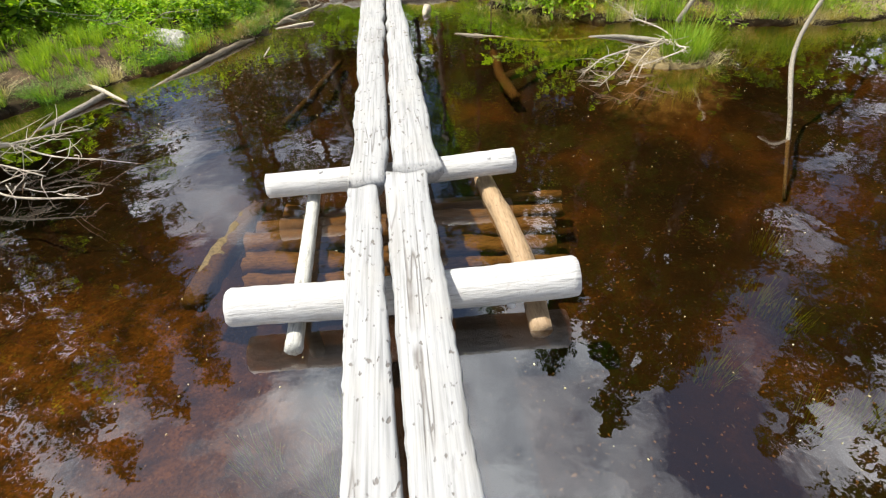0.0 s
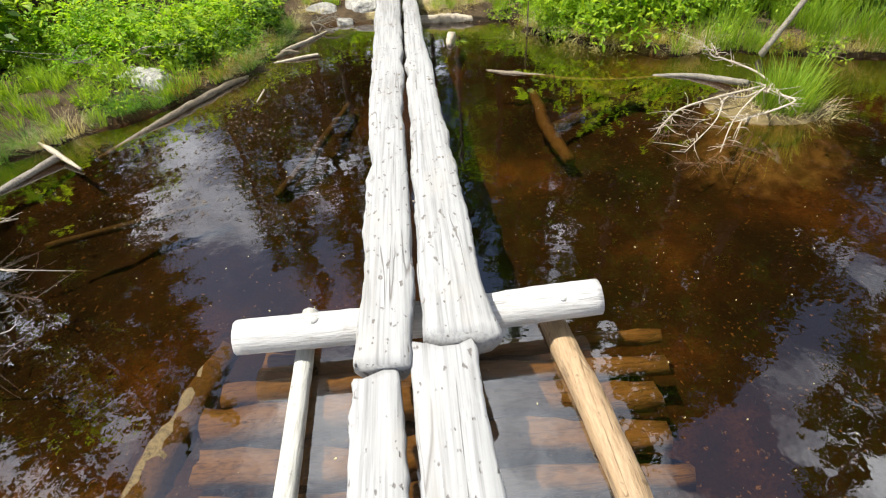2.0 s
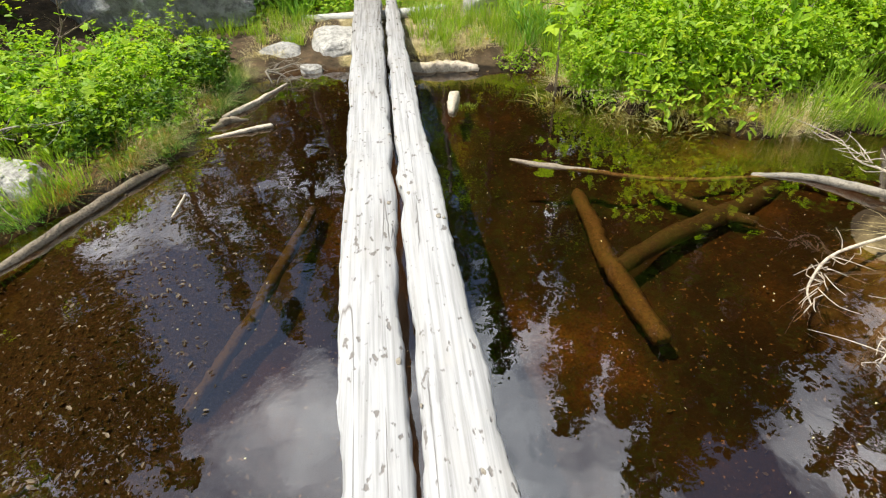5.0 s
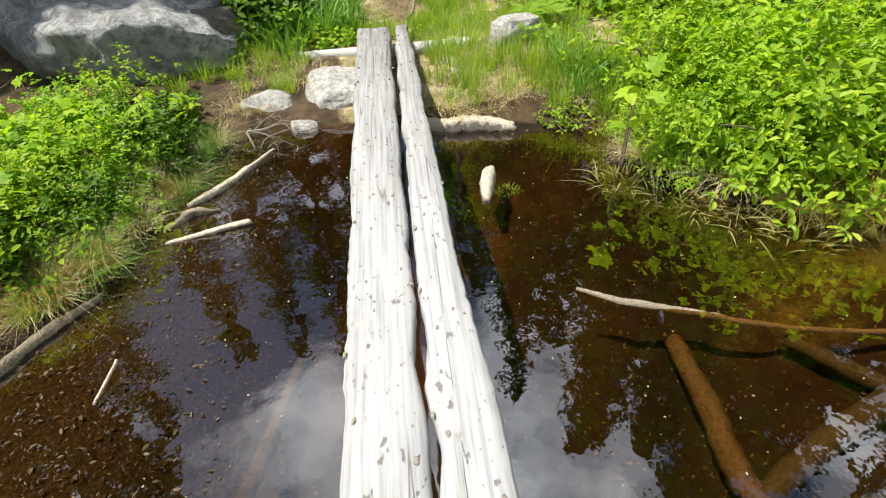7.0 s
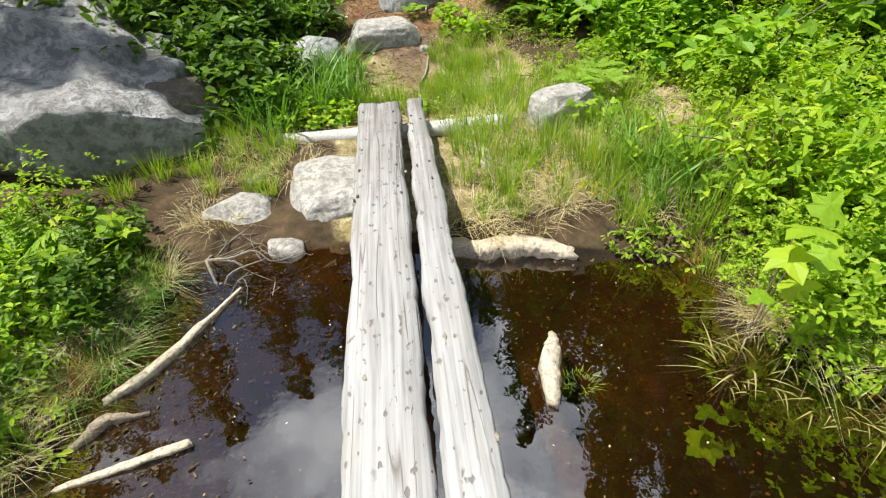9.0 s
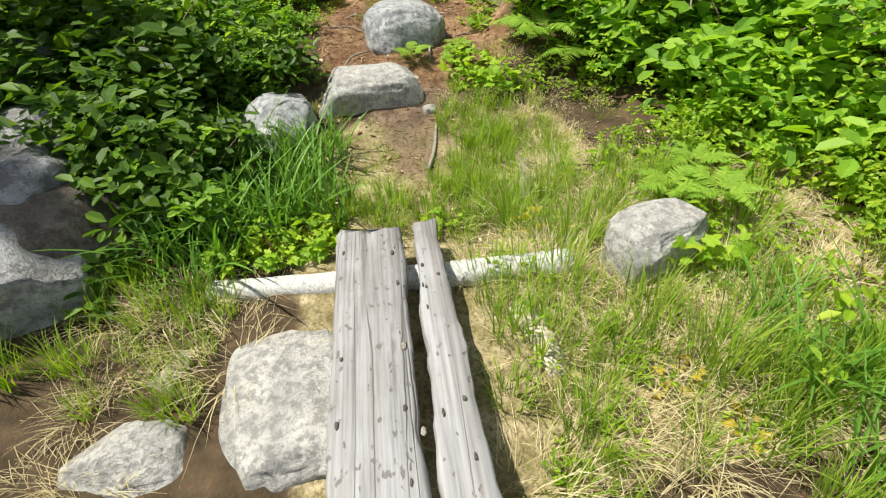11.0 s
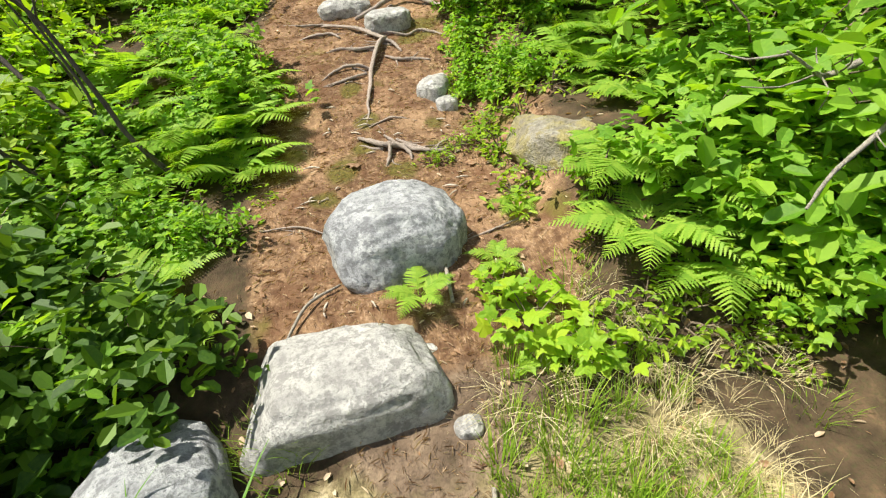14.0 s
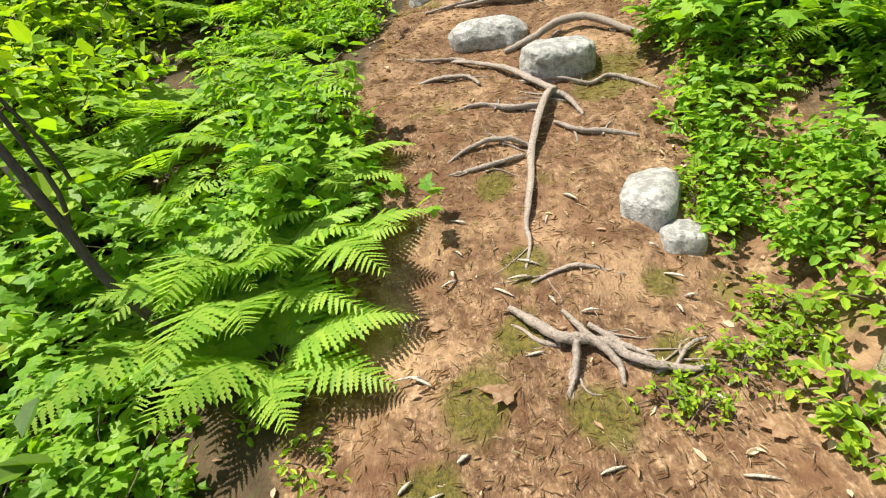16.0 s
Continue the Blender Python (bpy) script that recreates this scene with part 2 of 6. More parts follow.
L_NEEDLE = leaf_like("conifer_needles", (0.018, 0.05, 0.014), (0.03, 0.075, 0.02), (0.05, 0.1, 0.025), through_part=0.15)
L_CANOPY = leaf_like("canopy_leaf", (0.068, 0.15, 0.015), (0.137, 0.25, 0.025), (0.251, 0.36, 0.035), through_part=0.4)
L_DEAD = leaf_like("dead_leaf", (0.14, 0.07, 0.035), (0.33, 0.19, 0.1), (0.62, 0.52, 0.38), rough=0.7, through_part=0.15)


def ground_material():
    n = Nodes("forest_ground")
    vec = n.position((1, 1, 1), "World")
    f1 = n.noise(vec, 7, 6, 0.65)
    f2 = n.noise(vec, 55, 4, 0.7)
    needles = n.noise(n.position((1.0, 0.25, 1.0), "World"), 120, 3, 0.7)
    edge = n.math("MULTIPLY", n.math("SUBTRACT", f1, 0.5), 0.5)

    def mask(name):
        a = n.add("Attribute")
        a.attribute_name = name
        return n.ramp(n.math("ADD", a.outputs["Fac"], edge), (0.38, grey(0)), (0.62, grey(1)))

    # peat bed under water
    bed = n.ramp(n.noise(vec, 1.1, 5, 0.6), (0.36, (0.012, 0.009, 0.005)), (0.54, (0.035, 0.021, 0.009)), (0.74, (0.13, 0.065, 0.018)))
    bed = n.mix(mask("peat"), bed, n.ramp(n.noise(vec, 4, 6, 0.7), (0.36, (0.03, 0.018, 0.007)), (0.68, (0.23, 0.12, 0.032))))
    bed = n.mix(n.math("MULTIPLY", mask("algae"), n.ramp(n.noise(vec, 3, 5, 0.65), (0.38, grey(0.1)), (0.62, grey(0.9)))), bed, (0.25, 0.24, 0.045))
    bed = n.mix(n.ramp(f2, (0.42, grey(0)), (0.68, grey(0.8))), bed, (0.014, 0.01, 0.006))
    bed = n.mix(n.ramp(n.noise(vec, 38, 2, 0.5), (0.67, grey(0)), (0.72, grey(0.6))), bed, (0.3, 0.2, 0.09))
    # red-brown needle litter of the path
    path = n.ramp(f1, (0.3, (0.12, 0.065, 0.032)), (0.55, (0.24, 0.145, 0.075)), (0.75, (0.4, 0.28, 0.16)))
    path = n.mix(n.ramp(needles, (0.5, grey(0)), (0.72, grey(0.75))), path, (0.52, 0.36, 0.24))
    path = n.mix(n.ramp(f2, (0.34, grey(0.8)), (0.54, grey(0))), path, (0.08, 0.042, 0.025))
    path = n.mix(n.ramp(n.noise(vec, 17, 4, 0.6), (0.38, grey(0.85)), (0.55, grey(0))), path, (0.085, 0.043, 0.022))
    path = n.mix(n.ramp(n.noise(vec, 4.5, 3, 0.6), (0.5, grey(0)), (0.64, grey(0.7))), path, (0.13, 0.066, 0.034))
    path = n.mix(n.ramp(n.noise(vec, 2.1, 4, 0.6), (0.54, grey(0)), (0.68, grey(0.55))), path, (0.46, 0.3, 0.17))
    path = n.mix(n.ramp(n.noise(vec, 2.6, 4), (0.62, grey(0)), (0.7, grey(0.6))), path, (0.13, 0.13, 0.02))
    # straw and turf
    turf = n.ramp(f1, (0.32, (0.14, 0.12, 0.04)), (0.55, (0.34, 0.28, 0.15)), (0.72, (0.55, 0.46, 0.3)))
    turf = n.mix(n.ramp(f2, (0.35, grey(0.75)), (0.55, grey(0))), turf, (0.07, 0.06, 0.025))
    # dark humus under the bushes
    wood = n.ramp(f1, (0.3, (0.028, 0.02, 0.012)), (0.6, (0.09, 0.06, 0.035)), (0.8, (0.2, 0.12, 0.07)))
    wood = n.mix(n.ramp(f2, (0.5, grey(0)), (0.75, grey(0.5))), wood, (0.05, 0.07, 0.02))
    col = n.mix(mask("turf"), wood, turf)
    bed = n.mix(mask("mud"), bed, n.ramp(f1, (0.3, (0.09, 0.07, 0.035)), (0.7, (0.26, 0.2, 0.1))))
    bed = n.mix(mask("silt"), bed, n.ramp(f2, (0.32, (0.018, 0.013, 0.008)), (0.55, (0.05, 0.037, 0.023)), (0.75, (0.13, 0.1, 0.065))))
    trod = n.ramp(f1, (0.3, (0.07, 0.05, 0.032)), (0.55, (0.17, 0.12, 0.08)), (0.75, (0.32, 0.24, 0.155)))
    trod = n.mix(n.ramp(f2, (0.32, grey(0.7)), (0.52, grey(0))), trod, (0.07, 0.05, 0.035))
    path = n.mix(n.math("MULTIPLY", mask("moss"), 0.8), path, n.ramp(f2, (0.35, (0.04, 0.045, 0.008)), (0.65, (0.14, 0.125, 0.018))))
    path = n.mix(mask("trod"), path, trod)
    col = n.mix(mask("path"), col, path)
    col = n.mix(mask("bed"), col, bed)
    h = n.math("ADD", n.math("ADD", f1, n.math("MULTIPLY", f2, 0.5)), n.math("MULTIPLY", needles, 0.35))
    b = n.add("BsdfPrincipled", Base_Color=col, Roughness=0.95, Normal=n.bump(h, 0.8, 0.02))
    b.inputs["Specular IOR Level"].default_value = 0.2
    return n.finish(b.outputs[0])


def water_material():
    n = Nodes("tea_coloured_water")
    vec = n.position((1, 1, 1), "World")
    rip = n.math("ADD", n.noise(vec, 3.0, 2), n.math("MULTIPLY", n.noise(vec, 11, 2), 0.25))
    nor = n.bump(rip, 0.05, 0.05)
    lw = n.add("LayerWeight", Blend=0.5, Normal=nor)
    gloss = n.math("ADD", n.math("MULTIPLY", n.math("POWER", lw.outputs["Facing"], 4.0), 0.84), 0.16)
    tp = n.add("BsdfTransparent", Color=(0.72, 0.55, 0.33, 1))
    gl = n.add("BsdfGlossy", Color=(1, 1, 1, 1), Roughness=0.012, Normal=nor)
    mx = n.add("MixShader", Fac=gloss)
    n.t.links.new(tp.outputs[0], mx.inputs[1])
    n.t.links.new(gl.outputs[0], mx.inputs[2])
    return n.finish(mx.outputs[0])


# ---- the lie of the land ----
LEVEL = 0.16
POND = np.array([(-11, -7), (-9, 0.5), (-6.2, 3.2), (-4.6, 4.55), (-4.0, 4.9), (-3.4, 5.35), (-2.9, 5.75), (-2.4, 6.2), (-2.1, 6.6), (-1.85, 6.9), (-1.75, 7.4),
                 (-1.7, 7.8), (-1.57, 8.15), (-1.45, 8.5), (-1.05, 8.68), (-0.55, 8.6), (0.2, 8.45), (0.78, 8.28), (1.26, 8.17), (1.6, 8.08), (1.48, 7.6),
                 (1.78, 7.26), (2.1, 6.97), (2.45, 6.6), (2.85, 6.35), (3.24, 6.45), (4.2, 6.0), (5.3, 5.7), (7.0, 5.8), (9.5, 4.2), (11, 0), (11, -7)], float)
RISE_Y = (8.55, 8.62, 8.85, 9.3, 9.8, 10.5, 11.0, 11.45, 12.0, 12.7, 13.5, 14.1, 14.7, 15.5, 16.0, 17.0, 20.0, 28.0, 45.0, 90.0, 400.0)
RISE_Z = (0.16, 0.21, 0.28, 0.36, 0.405, 0.41, 0.425, 0.53, 0.74, 0.83, 0.97, 1.15, 1.39, 1.58, 1.72, 2.0, 2.9, 5.0, 8.5, 15.0, 30.0)
PATH_Y = (9.9, 10.6, 11.3, 12.0, 13.2, 14.0, 15.0, 16.0, 17.0, 19.0, 22.0)
PATH_X = (0.02, 0.06, 0.08, 0.05, 0.1, 0.16, 0.25, 0.42, 0.65, 1.1, 1.6)
PATH_W = (0.1, 0.13, 0.18, 0.46, 0.55, 0.55, 0.66, 0.7, 0.6, 0.3, 0.05)


def smooth(e0, e1, v):
    t = np.clip((v - e0) / (e1 - e0), 0, 1)
    return t * t * (3 - 2 * t)


def shore(x, y):
    """Distance from the water's edge: positive on land, negative in the pond."""
    best = np.full(x.shape, 1e9)
    inside = np.zeros(x.shape, bool)
    for k in range(len(POND)):
        (ax, ay), (bx, by) = POND[k - 1], POND[k]
        dx, dy = bx - ax, by - ay
        t = np.clip(((x - ax) * dx + (y - ay) * dy) / (dx * dx + dy * dy), 0, 1)
        best = np.minimum(best, (x - ax - t * dx) ** 2 + (y - ay - t * dy) ** 2)
        cross = (ay > y) != (by > y)
        inside ^= cross & (x < ax + (y - ay) / (dy if dy else 1e-9) * dx)
    return np.where(inside, -1, 1) * np.sqrt(best)


def wavy(x, y, f, s):
    return np.sin(x * f + s) * np.cos(y * f * 1.13 + s * 1.7) + 0.5 * np.sin(x * f * 2.3 - y * f * 1.9 + s * 3.1) + 0.25 * np.cos(y * f * 4.3 + x * f * 3.1 + s)


def path_offset(x, y):
    """How far a place lies from the trodden path, in half widths of it."""
    w = np.interp(y, PATH_Y, PATH_W)
    return np.where(y > 9.9, np.abs(x - np.interp(y, PATH_Y, PATH_X)) / w, 9.0)


def heights(x, y):
    d = shore(x, y) + 0.05 * wavy(x, y, 5.0, 0.3)
    land = np.interp(8.55 + np.maximum(d, 0), RISE_Y, RISE_Z)
    near_path = np.interp(y, RISE_Y, RISE_Z)
    w = smooth(3.2, 1.0, np.abs(x)) * smooth(9.2, 10.2, y)
    land = land * (1 - w) + near_path * w
    land = land + smooth(0.75, 1.25, x - np.interp(y, PATH_Y, PATH_X)) * smooth(11.6, 12.6, y) * 0.28
    land = land - smooth(0.7, 1.6, np.interp(y, PATH_Y, PATH_X) - x) * smooth(11.5, 13, y) * 0.1
    land = land + 0.03 * wavy(x, y, 2.3, 1.0) * smooth(0.1, 0.6, d) + 0.012 * wavy(x, y, 9.0, 2.0) * smooth(0.0, 0.3, d)
    bed = -0.03 - 0.38 * smooth(0.0, 1.5, -d) - 0.03 * wavy(x, y, 3.0, 4.0) - 0.015 * wavy(x, y, 11.0, 5.0)
    isle = np.exp(-(((x - 3.05) / 0.58) ** 2 + ((y - 4.98) / 0.42) ** 2) ** 1.5)
    silt = np.exp(-(((x + 1.75) / 0.6) ** 2 + ((y - 5.6) / 1.5) ** 2) ** 1.5)
    mud = np.exp(-(((x + 1.35) / 0.62) ** 2 + ((y - 7.35) / 1.1) ** 2) ** 1.5)
    shelf = np.exp(-(((x - 2.9) / 1.15) ** 2 + ((y - 5.1) / 0.85) ** 2))
    bed = bed * (1 - 0.96 * mud) * (1 - 0.97 * silt) * (1 - 0.75 * shelf) + isle * 0.3
    bed = np.minimum(bed, 0.03 + 0.012 * wavy(x, y, 6.0, 2.2))
    return np.where(d > 0, land, bed + LEVEL)


def gz(x, y):
    return float(heights(np.array([float(x)]), np.array([float(y)]))[0])


# ---- mesh builders ----
def mesh_from(name, verts, faces, mat, flat=False):
    me = bpy.data.meshes.new(name)
    me.from_pydata([tuple(v) for v in verts] if not isinstance(verts, np.ndarray) else verts.tolist(), [], faces if isinstance(faces, list) else faces.tolist())
    me.materials.append(mat)
    if not flat:
        me.polygons.foreach_set("use_smooth", [True] * len(me.polygons))
    me.update()
    return me


def part(name, me, parent, label=""):
    ob = new(name, me)
    ob.parent = parent
    return tagged(ob, label) if label else ob


def thing(name, m, label, category, group="", kind=""):
    ob = new(name)
    ob.empty_display_size = 0.1
    ob.matrix_world = m
    return tagged(ob, label, category, group, kind)


def lone(name, me, label, category, group="", kind="", m=None):
    ob = new(name, me)
    if m is not None:
        ob.matrix_world = m
    return tagged(ob, label, category, group, kind)


def smooth_line(pts, count):
    """Catmull-Rom through the points, with their last number (a radius) carried along."""
    p = np.array(pts, float)
    if len(p) == 2:
        return p[0] + (p[1] - p[0]) * np.linspace(0, 1, count)[:, None]
    p = np.vstack([2 * p[0] - p[1], p, 2 * p[-1] - p[-2]])
    out = []
    for u in np.linspace(0, len(p) - 3 - 1e-6, count):
        k = int(u)
        t = u - k
        a, b, c, d = p[k:k + 4]
        out.append(0.5 * (2 * b + (c - a) * t + (2 * a - 5 * b + 4 * c - d) * t * t + (3 * b - a - 3 * c + d) * t ** 3))
    return np.array(out)


def tube(pts, count=14, sides=9, rough=0.06, rng=None, squash=1.0, jag=0.0):
    """A round piece along (x, y, z, radius) points, uneven and capped."""
    rng = rng or np.random.default_rng(1)
    line = smooth_line(pts, count)
    c, r = line[:, :3], np.maximum(line[:, 3], 0.0008)
    tan = np.gradient(c, axis=0)
    tan /= np.linalg.norm(tan, axis=1)[:, None]
    ref = np.array((0, 0, 1.0)) if abs(tan[:, 2]).mean() < 0.8 else np.array((1.0, 0, 0))
    s = np.cross(tan, ref)
    s /= np.linalg.norm(s, axis=1)[:, None]
    u = np.cross(s, tan)
    ang = np.linspace(0, 2 * np.pi, sides, endpoint=False)
    c = c + np.cumsum(rng.standard_normal((count, 3)) * (r * rough * 0.9)[:, None], axis=0) * np.sin(np.linspace(0, np.pi, count))[:, None] * 0.6
    wob = 1 + rough * rng.standard_normal((count, sides)) * 0.6 + rough * rng.standard_normal((1, sides))
    rr = r[:, None] * wob
    v = c[:, None, :] + s[:, None, :] * (rr * np.cos(ang))[..., None] + u[:, None, :] * (rr * np.sin(ang) * squash)[..., None]
    if jag:
        v[0] -= tan[0] * rng.random((sides, 1)) * jag
        v[-1] += tan[-1] * rng.random((sides, 1)) * jag
    v = v.reshape(-1, 3)
    f = []
    for k in range(count - 1):
        for j in range(sides):
            a, b = k * sides + j, k * sides + (j + 1) % sides
            f.append((a, b, b + sides, a + sides))
    f.append(tuple(range(sides))[::-1])
    f.append(tuple(range((count - 1) * sides, count * sides)))
    return v, f


def join(pieces):
    """Several (verts, faces) as one."""
    vs, fs, base = [], [], 0
    for v, f in pieces:
        vs.append(np.asarray(v, float))
        fs += [tuple(i + base for i in q) for q in (f if isinstance(f, list) else f.tolist())]
        base += len(v)
    return np.vstack(vs), fs


def rock_mesh(name, size, seed, mat, detail=4, lump=0.22, square=0.15):
    bm = bmesh.new()
    bmesh.ops.create_icosphere(bm, subdivisions=detail, radius=1.0)
    off = Vector((seed * 7.3, seed * 3.1, seed * 1.7))
    for v in bm.verts:
        p = v.co.normalized()
        q = Vector([math.copysign(abs(c) ** (1 - square), c) for c in p])
        k = 1 + lump * noise.noise(p * 1.1 + off) + lump * 0.45 * noise.noise(p * 2.7 + off) + lump * 0.16 * noise.noise(p * 7 + off) + lump * 0.07 * noise.noise(p * 17 + off)
        if detail > 5:
            k += 0.09 * abs(noise.noise(p * 3.5 + off)) - 0.07 * abs(noise.noise(p * 8 + off)) + 0.03 * abs(noise.noise(p * 19 + off)) + 0.012 * noise.noise(p * 40 + off)
        v.co = Vector((q.x * size[0], q.y * size[1], q.z * size[2])) * k
    cuts = random.Random(int(seed * 10))
    for _ in range(9):
        d = Vector((cuts.uniform(-1, 1), cuts.uniform(-1, 1), cuts.uniform(-0.2, 1))).normalized()
        far = max(v.co.dot(d) for v in bm.verts) * (cuts.uniform(0.8, 0.93) if square < 0.25 else cuts.uniform(0.87, 0.97))
        for v in bm.verts:
            over = v.co.dot(d) - far
            if over > 0:
                v.co -= d * over * 0.93
    me = bpy.data.meshes.new(name)
    bm.to_mesh(me)
    bm.free()
    me.materials.append(mat)
    me.polygons.foreach_set("use_smooth", [True] * len(me.polygons))
    return me


OVATE_V = np.array([(0, 0, 0), (0, 1, -0.1), (-0.42, 0.4, 0.09), (-0.33, 0.83, 0.02), (0.42, 0.4, 0.09), (0.33, 0.83, 0.02)])
OVATE_F = [(0, 1, 3, 2), (0, 4, 5, 1)]
MAPLE_V = np.array([(0, 0, 0), (0, 0.42, 0.03), (0.2, -0.06, -0.02), (0.47, 0.1, -0.05), (0.36, 0.24, 0), (0.62, 0.5, -0.07), (0.4, 0.5, -0.02), (0.22, 0.58, 0.01), (0.2, 0.78, 0), (0, 1.05, -0.09),
                    (-0.2, 0.78, 0), (-0.22, 0.58, 0.01), (-0.4, 0.5, -0.02), (-0.62, 0.5, -0.07), (-0.36, 0.24, 0), (-0.47, 0.1, -0.05), (-0.2, -0.06, -0.02)])
MAPLE_F = [(1, k, k + 1) for k in range(2, 16)] + [(1, 0, 2), (1, 16, 0)]
SPRAY_V = np.array([(0, 0, 0), (0, 1, -0.12), (-0.2, 0.25, 0), (-0.1, 0.35, 0.02), (-0.22, 0.6, -0.02), (-0.08, 0.7, 0), (0.2, 0.25, 0), (0.1, 0.35, 0.02), (0.22, 0.6, -0.02), (0.08, 0.7, 0)])
SPRAY_F = [(0, 3, 2), (0, 1, 5, 3), (3, 5, 4), (0, 6, 7), (0, 7, 9, 1), (7, 8, 9)]


def leaves(template, tf, pos, along, up, length, width):
    """Many leaves at once: each lies along a direction with its face to up."""
    n = len(pos)
    along = along / np.linalg.norm(along, axis=1)[:, None]
    side = np.cross(along, up)
    side /= np.linalg.norm(side, axis=1)[:, None] + 1e-9
    nor = np.cross(side, along)
    v = (pos[:, None, :] + side[:, None, :] * (template[None, :, 0] * width[:, None])[..., None] + along[:, None, :] * (template[None, :, 1] * length[:, None])[..., None]
         + nor[:, None, :] * (template[None, :, 2] * length[:, None])[..., None])
    m = len(template)
    return v.reshape(-1, 3), [tuple(i + k * m for i in q) for k in range(n) for q in tf]


def shrub_meshes(name, seed, r, h, clusters, leaf, wide, mat, template=OVATE_V, tf=OVATE_F, per=6, flatness=0.5, low=0.12):
    """Stems and foliage of a shrub that is r wide and h high."""
    rng = np.random.default_rng(seed)
    dirs = rng.standard_normal((clusters, 3))
    dirs[:, 2] = np.abs(dirs[:, 2]) * 0.8 + low
    dirs /= np.linalg.norm(dirs, axis=1)[:, None]
    lobes = 1 + 0.42 * np.sin(dirs[:, 0] * 4 + seed) * np.cos(dirs[:, 1] * 5 + seed * 2)
    rad = (0.4 + 0.65 * rng.random(clusters) ** 0.6) * lobes * np.where(rng.random(clusters) < 0.08, 1.4, 1.0)
    tip = dirs * rad[:, None] * np.array((r, r, h))
    stems = []
    for k in range(min(clusters, 13)):
        b = rng.standard_normal(3) * 0.05 * r
        b[2] = -0.06
        mid = tip[k] * np.array((0.35, 0.35, 0.6)) + rng.standard_normal(3) * 0.04 * r
        stems.append(tube([(*b, 0.006 + 0.004 * r), (*mid, 0.005), (*tip[k], 0.002)], 5, 3, 0.1, rng))
    pos, al, up = [], [], []
    for k in range(clusters):
        out = dirs[k]
        a0 = rng.random() * 6.28
        e1 = np.cross(out, (0.3, 0.2, 1.0))
        e1 /= np.linalg.norm(e1)
        e2 = np.cross(out, e1)
        for j in range(per):
            a = a0 + j * 2.4
            d = (np.cos(a) * e1 + np.sin(a) * e2) * 0.95 + out * (0.15 + 0.5 * rng.random()) + rng.standard_normal(3) * 0.15
            d[2] *= flatness
            pos.append(tip[k] + d * leaf * 0.12 - out * leaf * 0.5 * (j / per) + rng.standard_normal(3) * leaf * 0.25)
            al.append(d)
            up.append(np.array((0, 0, 1.0)) + rng.standard_normal(3) * 0.3)
    n = len(pos)
    ln = leaf * (0.6 + 0.6 * rng.random(n))
    v, f = leaves(template, tf, np.array(pos), np.array(al), np.array(up), ln, ln * wide)
    sv, sf = join(stems)
    return mesh_from(name + "_stems", sv, sf, M_TWIG), mesh_from(name + "_foliage", v, f, mat, True)


def frond_mesh(name, length, seed, mat, pairs=19, arch=0.5, seg=7):
    rng = np.random.default_rng(seed)
    s = np.linspace(0, 1, pairs + 5)
    line = np.stack([0.03 * np.sin(s * 3 + seed) * length, s * length * (1 - 0.12 * arch), length * arch * (0.75 * s - 0.85 * s ** 2.2)], 1)
    pieces = [tube([(*line[k], 0.004 * (1 - 0.8 * s[k])) for k in range(0, len(s), 4)], 9, 4, 0.0, rng)]
    tan = np.gradient(line, axis=0)
    tan /= np.linalg.norm(tan, axis=1)[:, None]
    for k in range(3, len(s) - 1):
        u = (s[k] - s[3]) / (1 - s[3])
        pl = length * 0.36 * (min(1, 0.55 + 2.2 * u) * (1 - u) ** 0.8 + 0.02)
        for side in (-1, 1):
            d = np.array((side * 1.0, 0, 0)) + tan[k] * (0.35 + 0.4 * u) + np.array((0, 0, -0.12 + 0.1 * rng.standard_normal()))
            d /= np.linalg.norm(d)
            w = np.cross(d, (0, 0, 1.0))
            w /= np.linalg.norm(w)
            hw = min(pl * 0.19, length * 0.04)
            vv, ff = [], []
            for q in range(seg):
                t = q / (seg - 1)
                c = line[k] + d * pl * t + np.array((0, 0, -0.1 * pl * t * t))
                e = hw * (1 - t) ** 0.6 * (1.0 if q % 2 == 0 else 0.4) + 0.0006
                vv += [c - w * e + d * pl * 0.05, c, c + w * e + d * pl * 0.05]
                if q:
                    a = 3 * (q - 1)
                    ff += [(a, a + 1, a + 4, a + 3), (a + 1, a + 2, a + 5, a + 4)]
            pieces.append((np.array(vv), ff))
    v, f = join(pieces)
    return mesh_from(name, v, f, mat, True)


def blade_mesh(name, length, width, lean, droop, mat):
    """One long blade that arches over, with a keel."""
    vs, fs = [], []
    for j in range(7):
        t = j / 6
        y = length * (lean * t * 0.5 + droop * lean * t * t)
        z = length * (t - droop * lean * 0.75 * t * t)
        e = width * 0.5 * (1 - t) ** 0.6 * min(1, 0.5 + 2 * t)
        vs += [(-e, y, z + e * 0.35), (0, y, z), (e, y, z + e * 0.35)]
        if j:
            a = 3 * (j - 1)
            fs += [(a, a + 1, a + 4, a + 3), (a + 1, a + 2, a + 5, a + 4)]
    return mesh_from(name, np.array(vs), fs, mat, True)


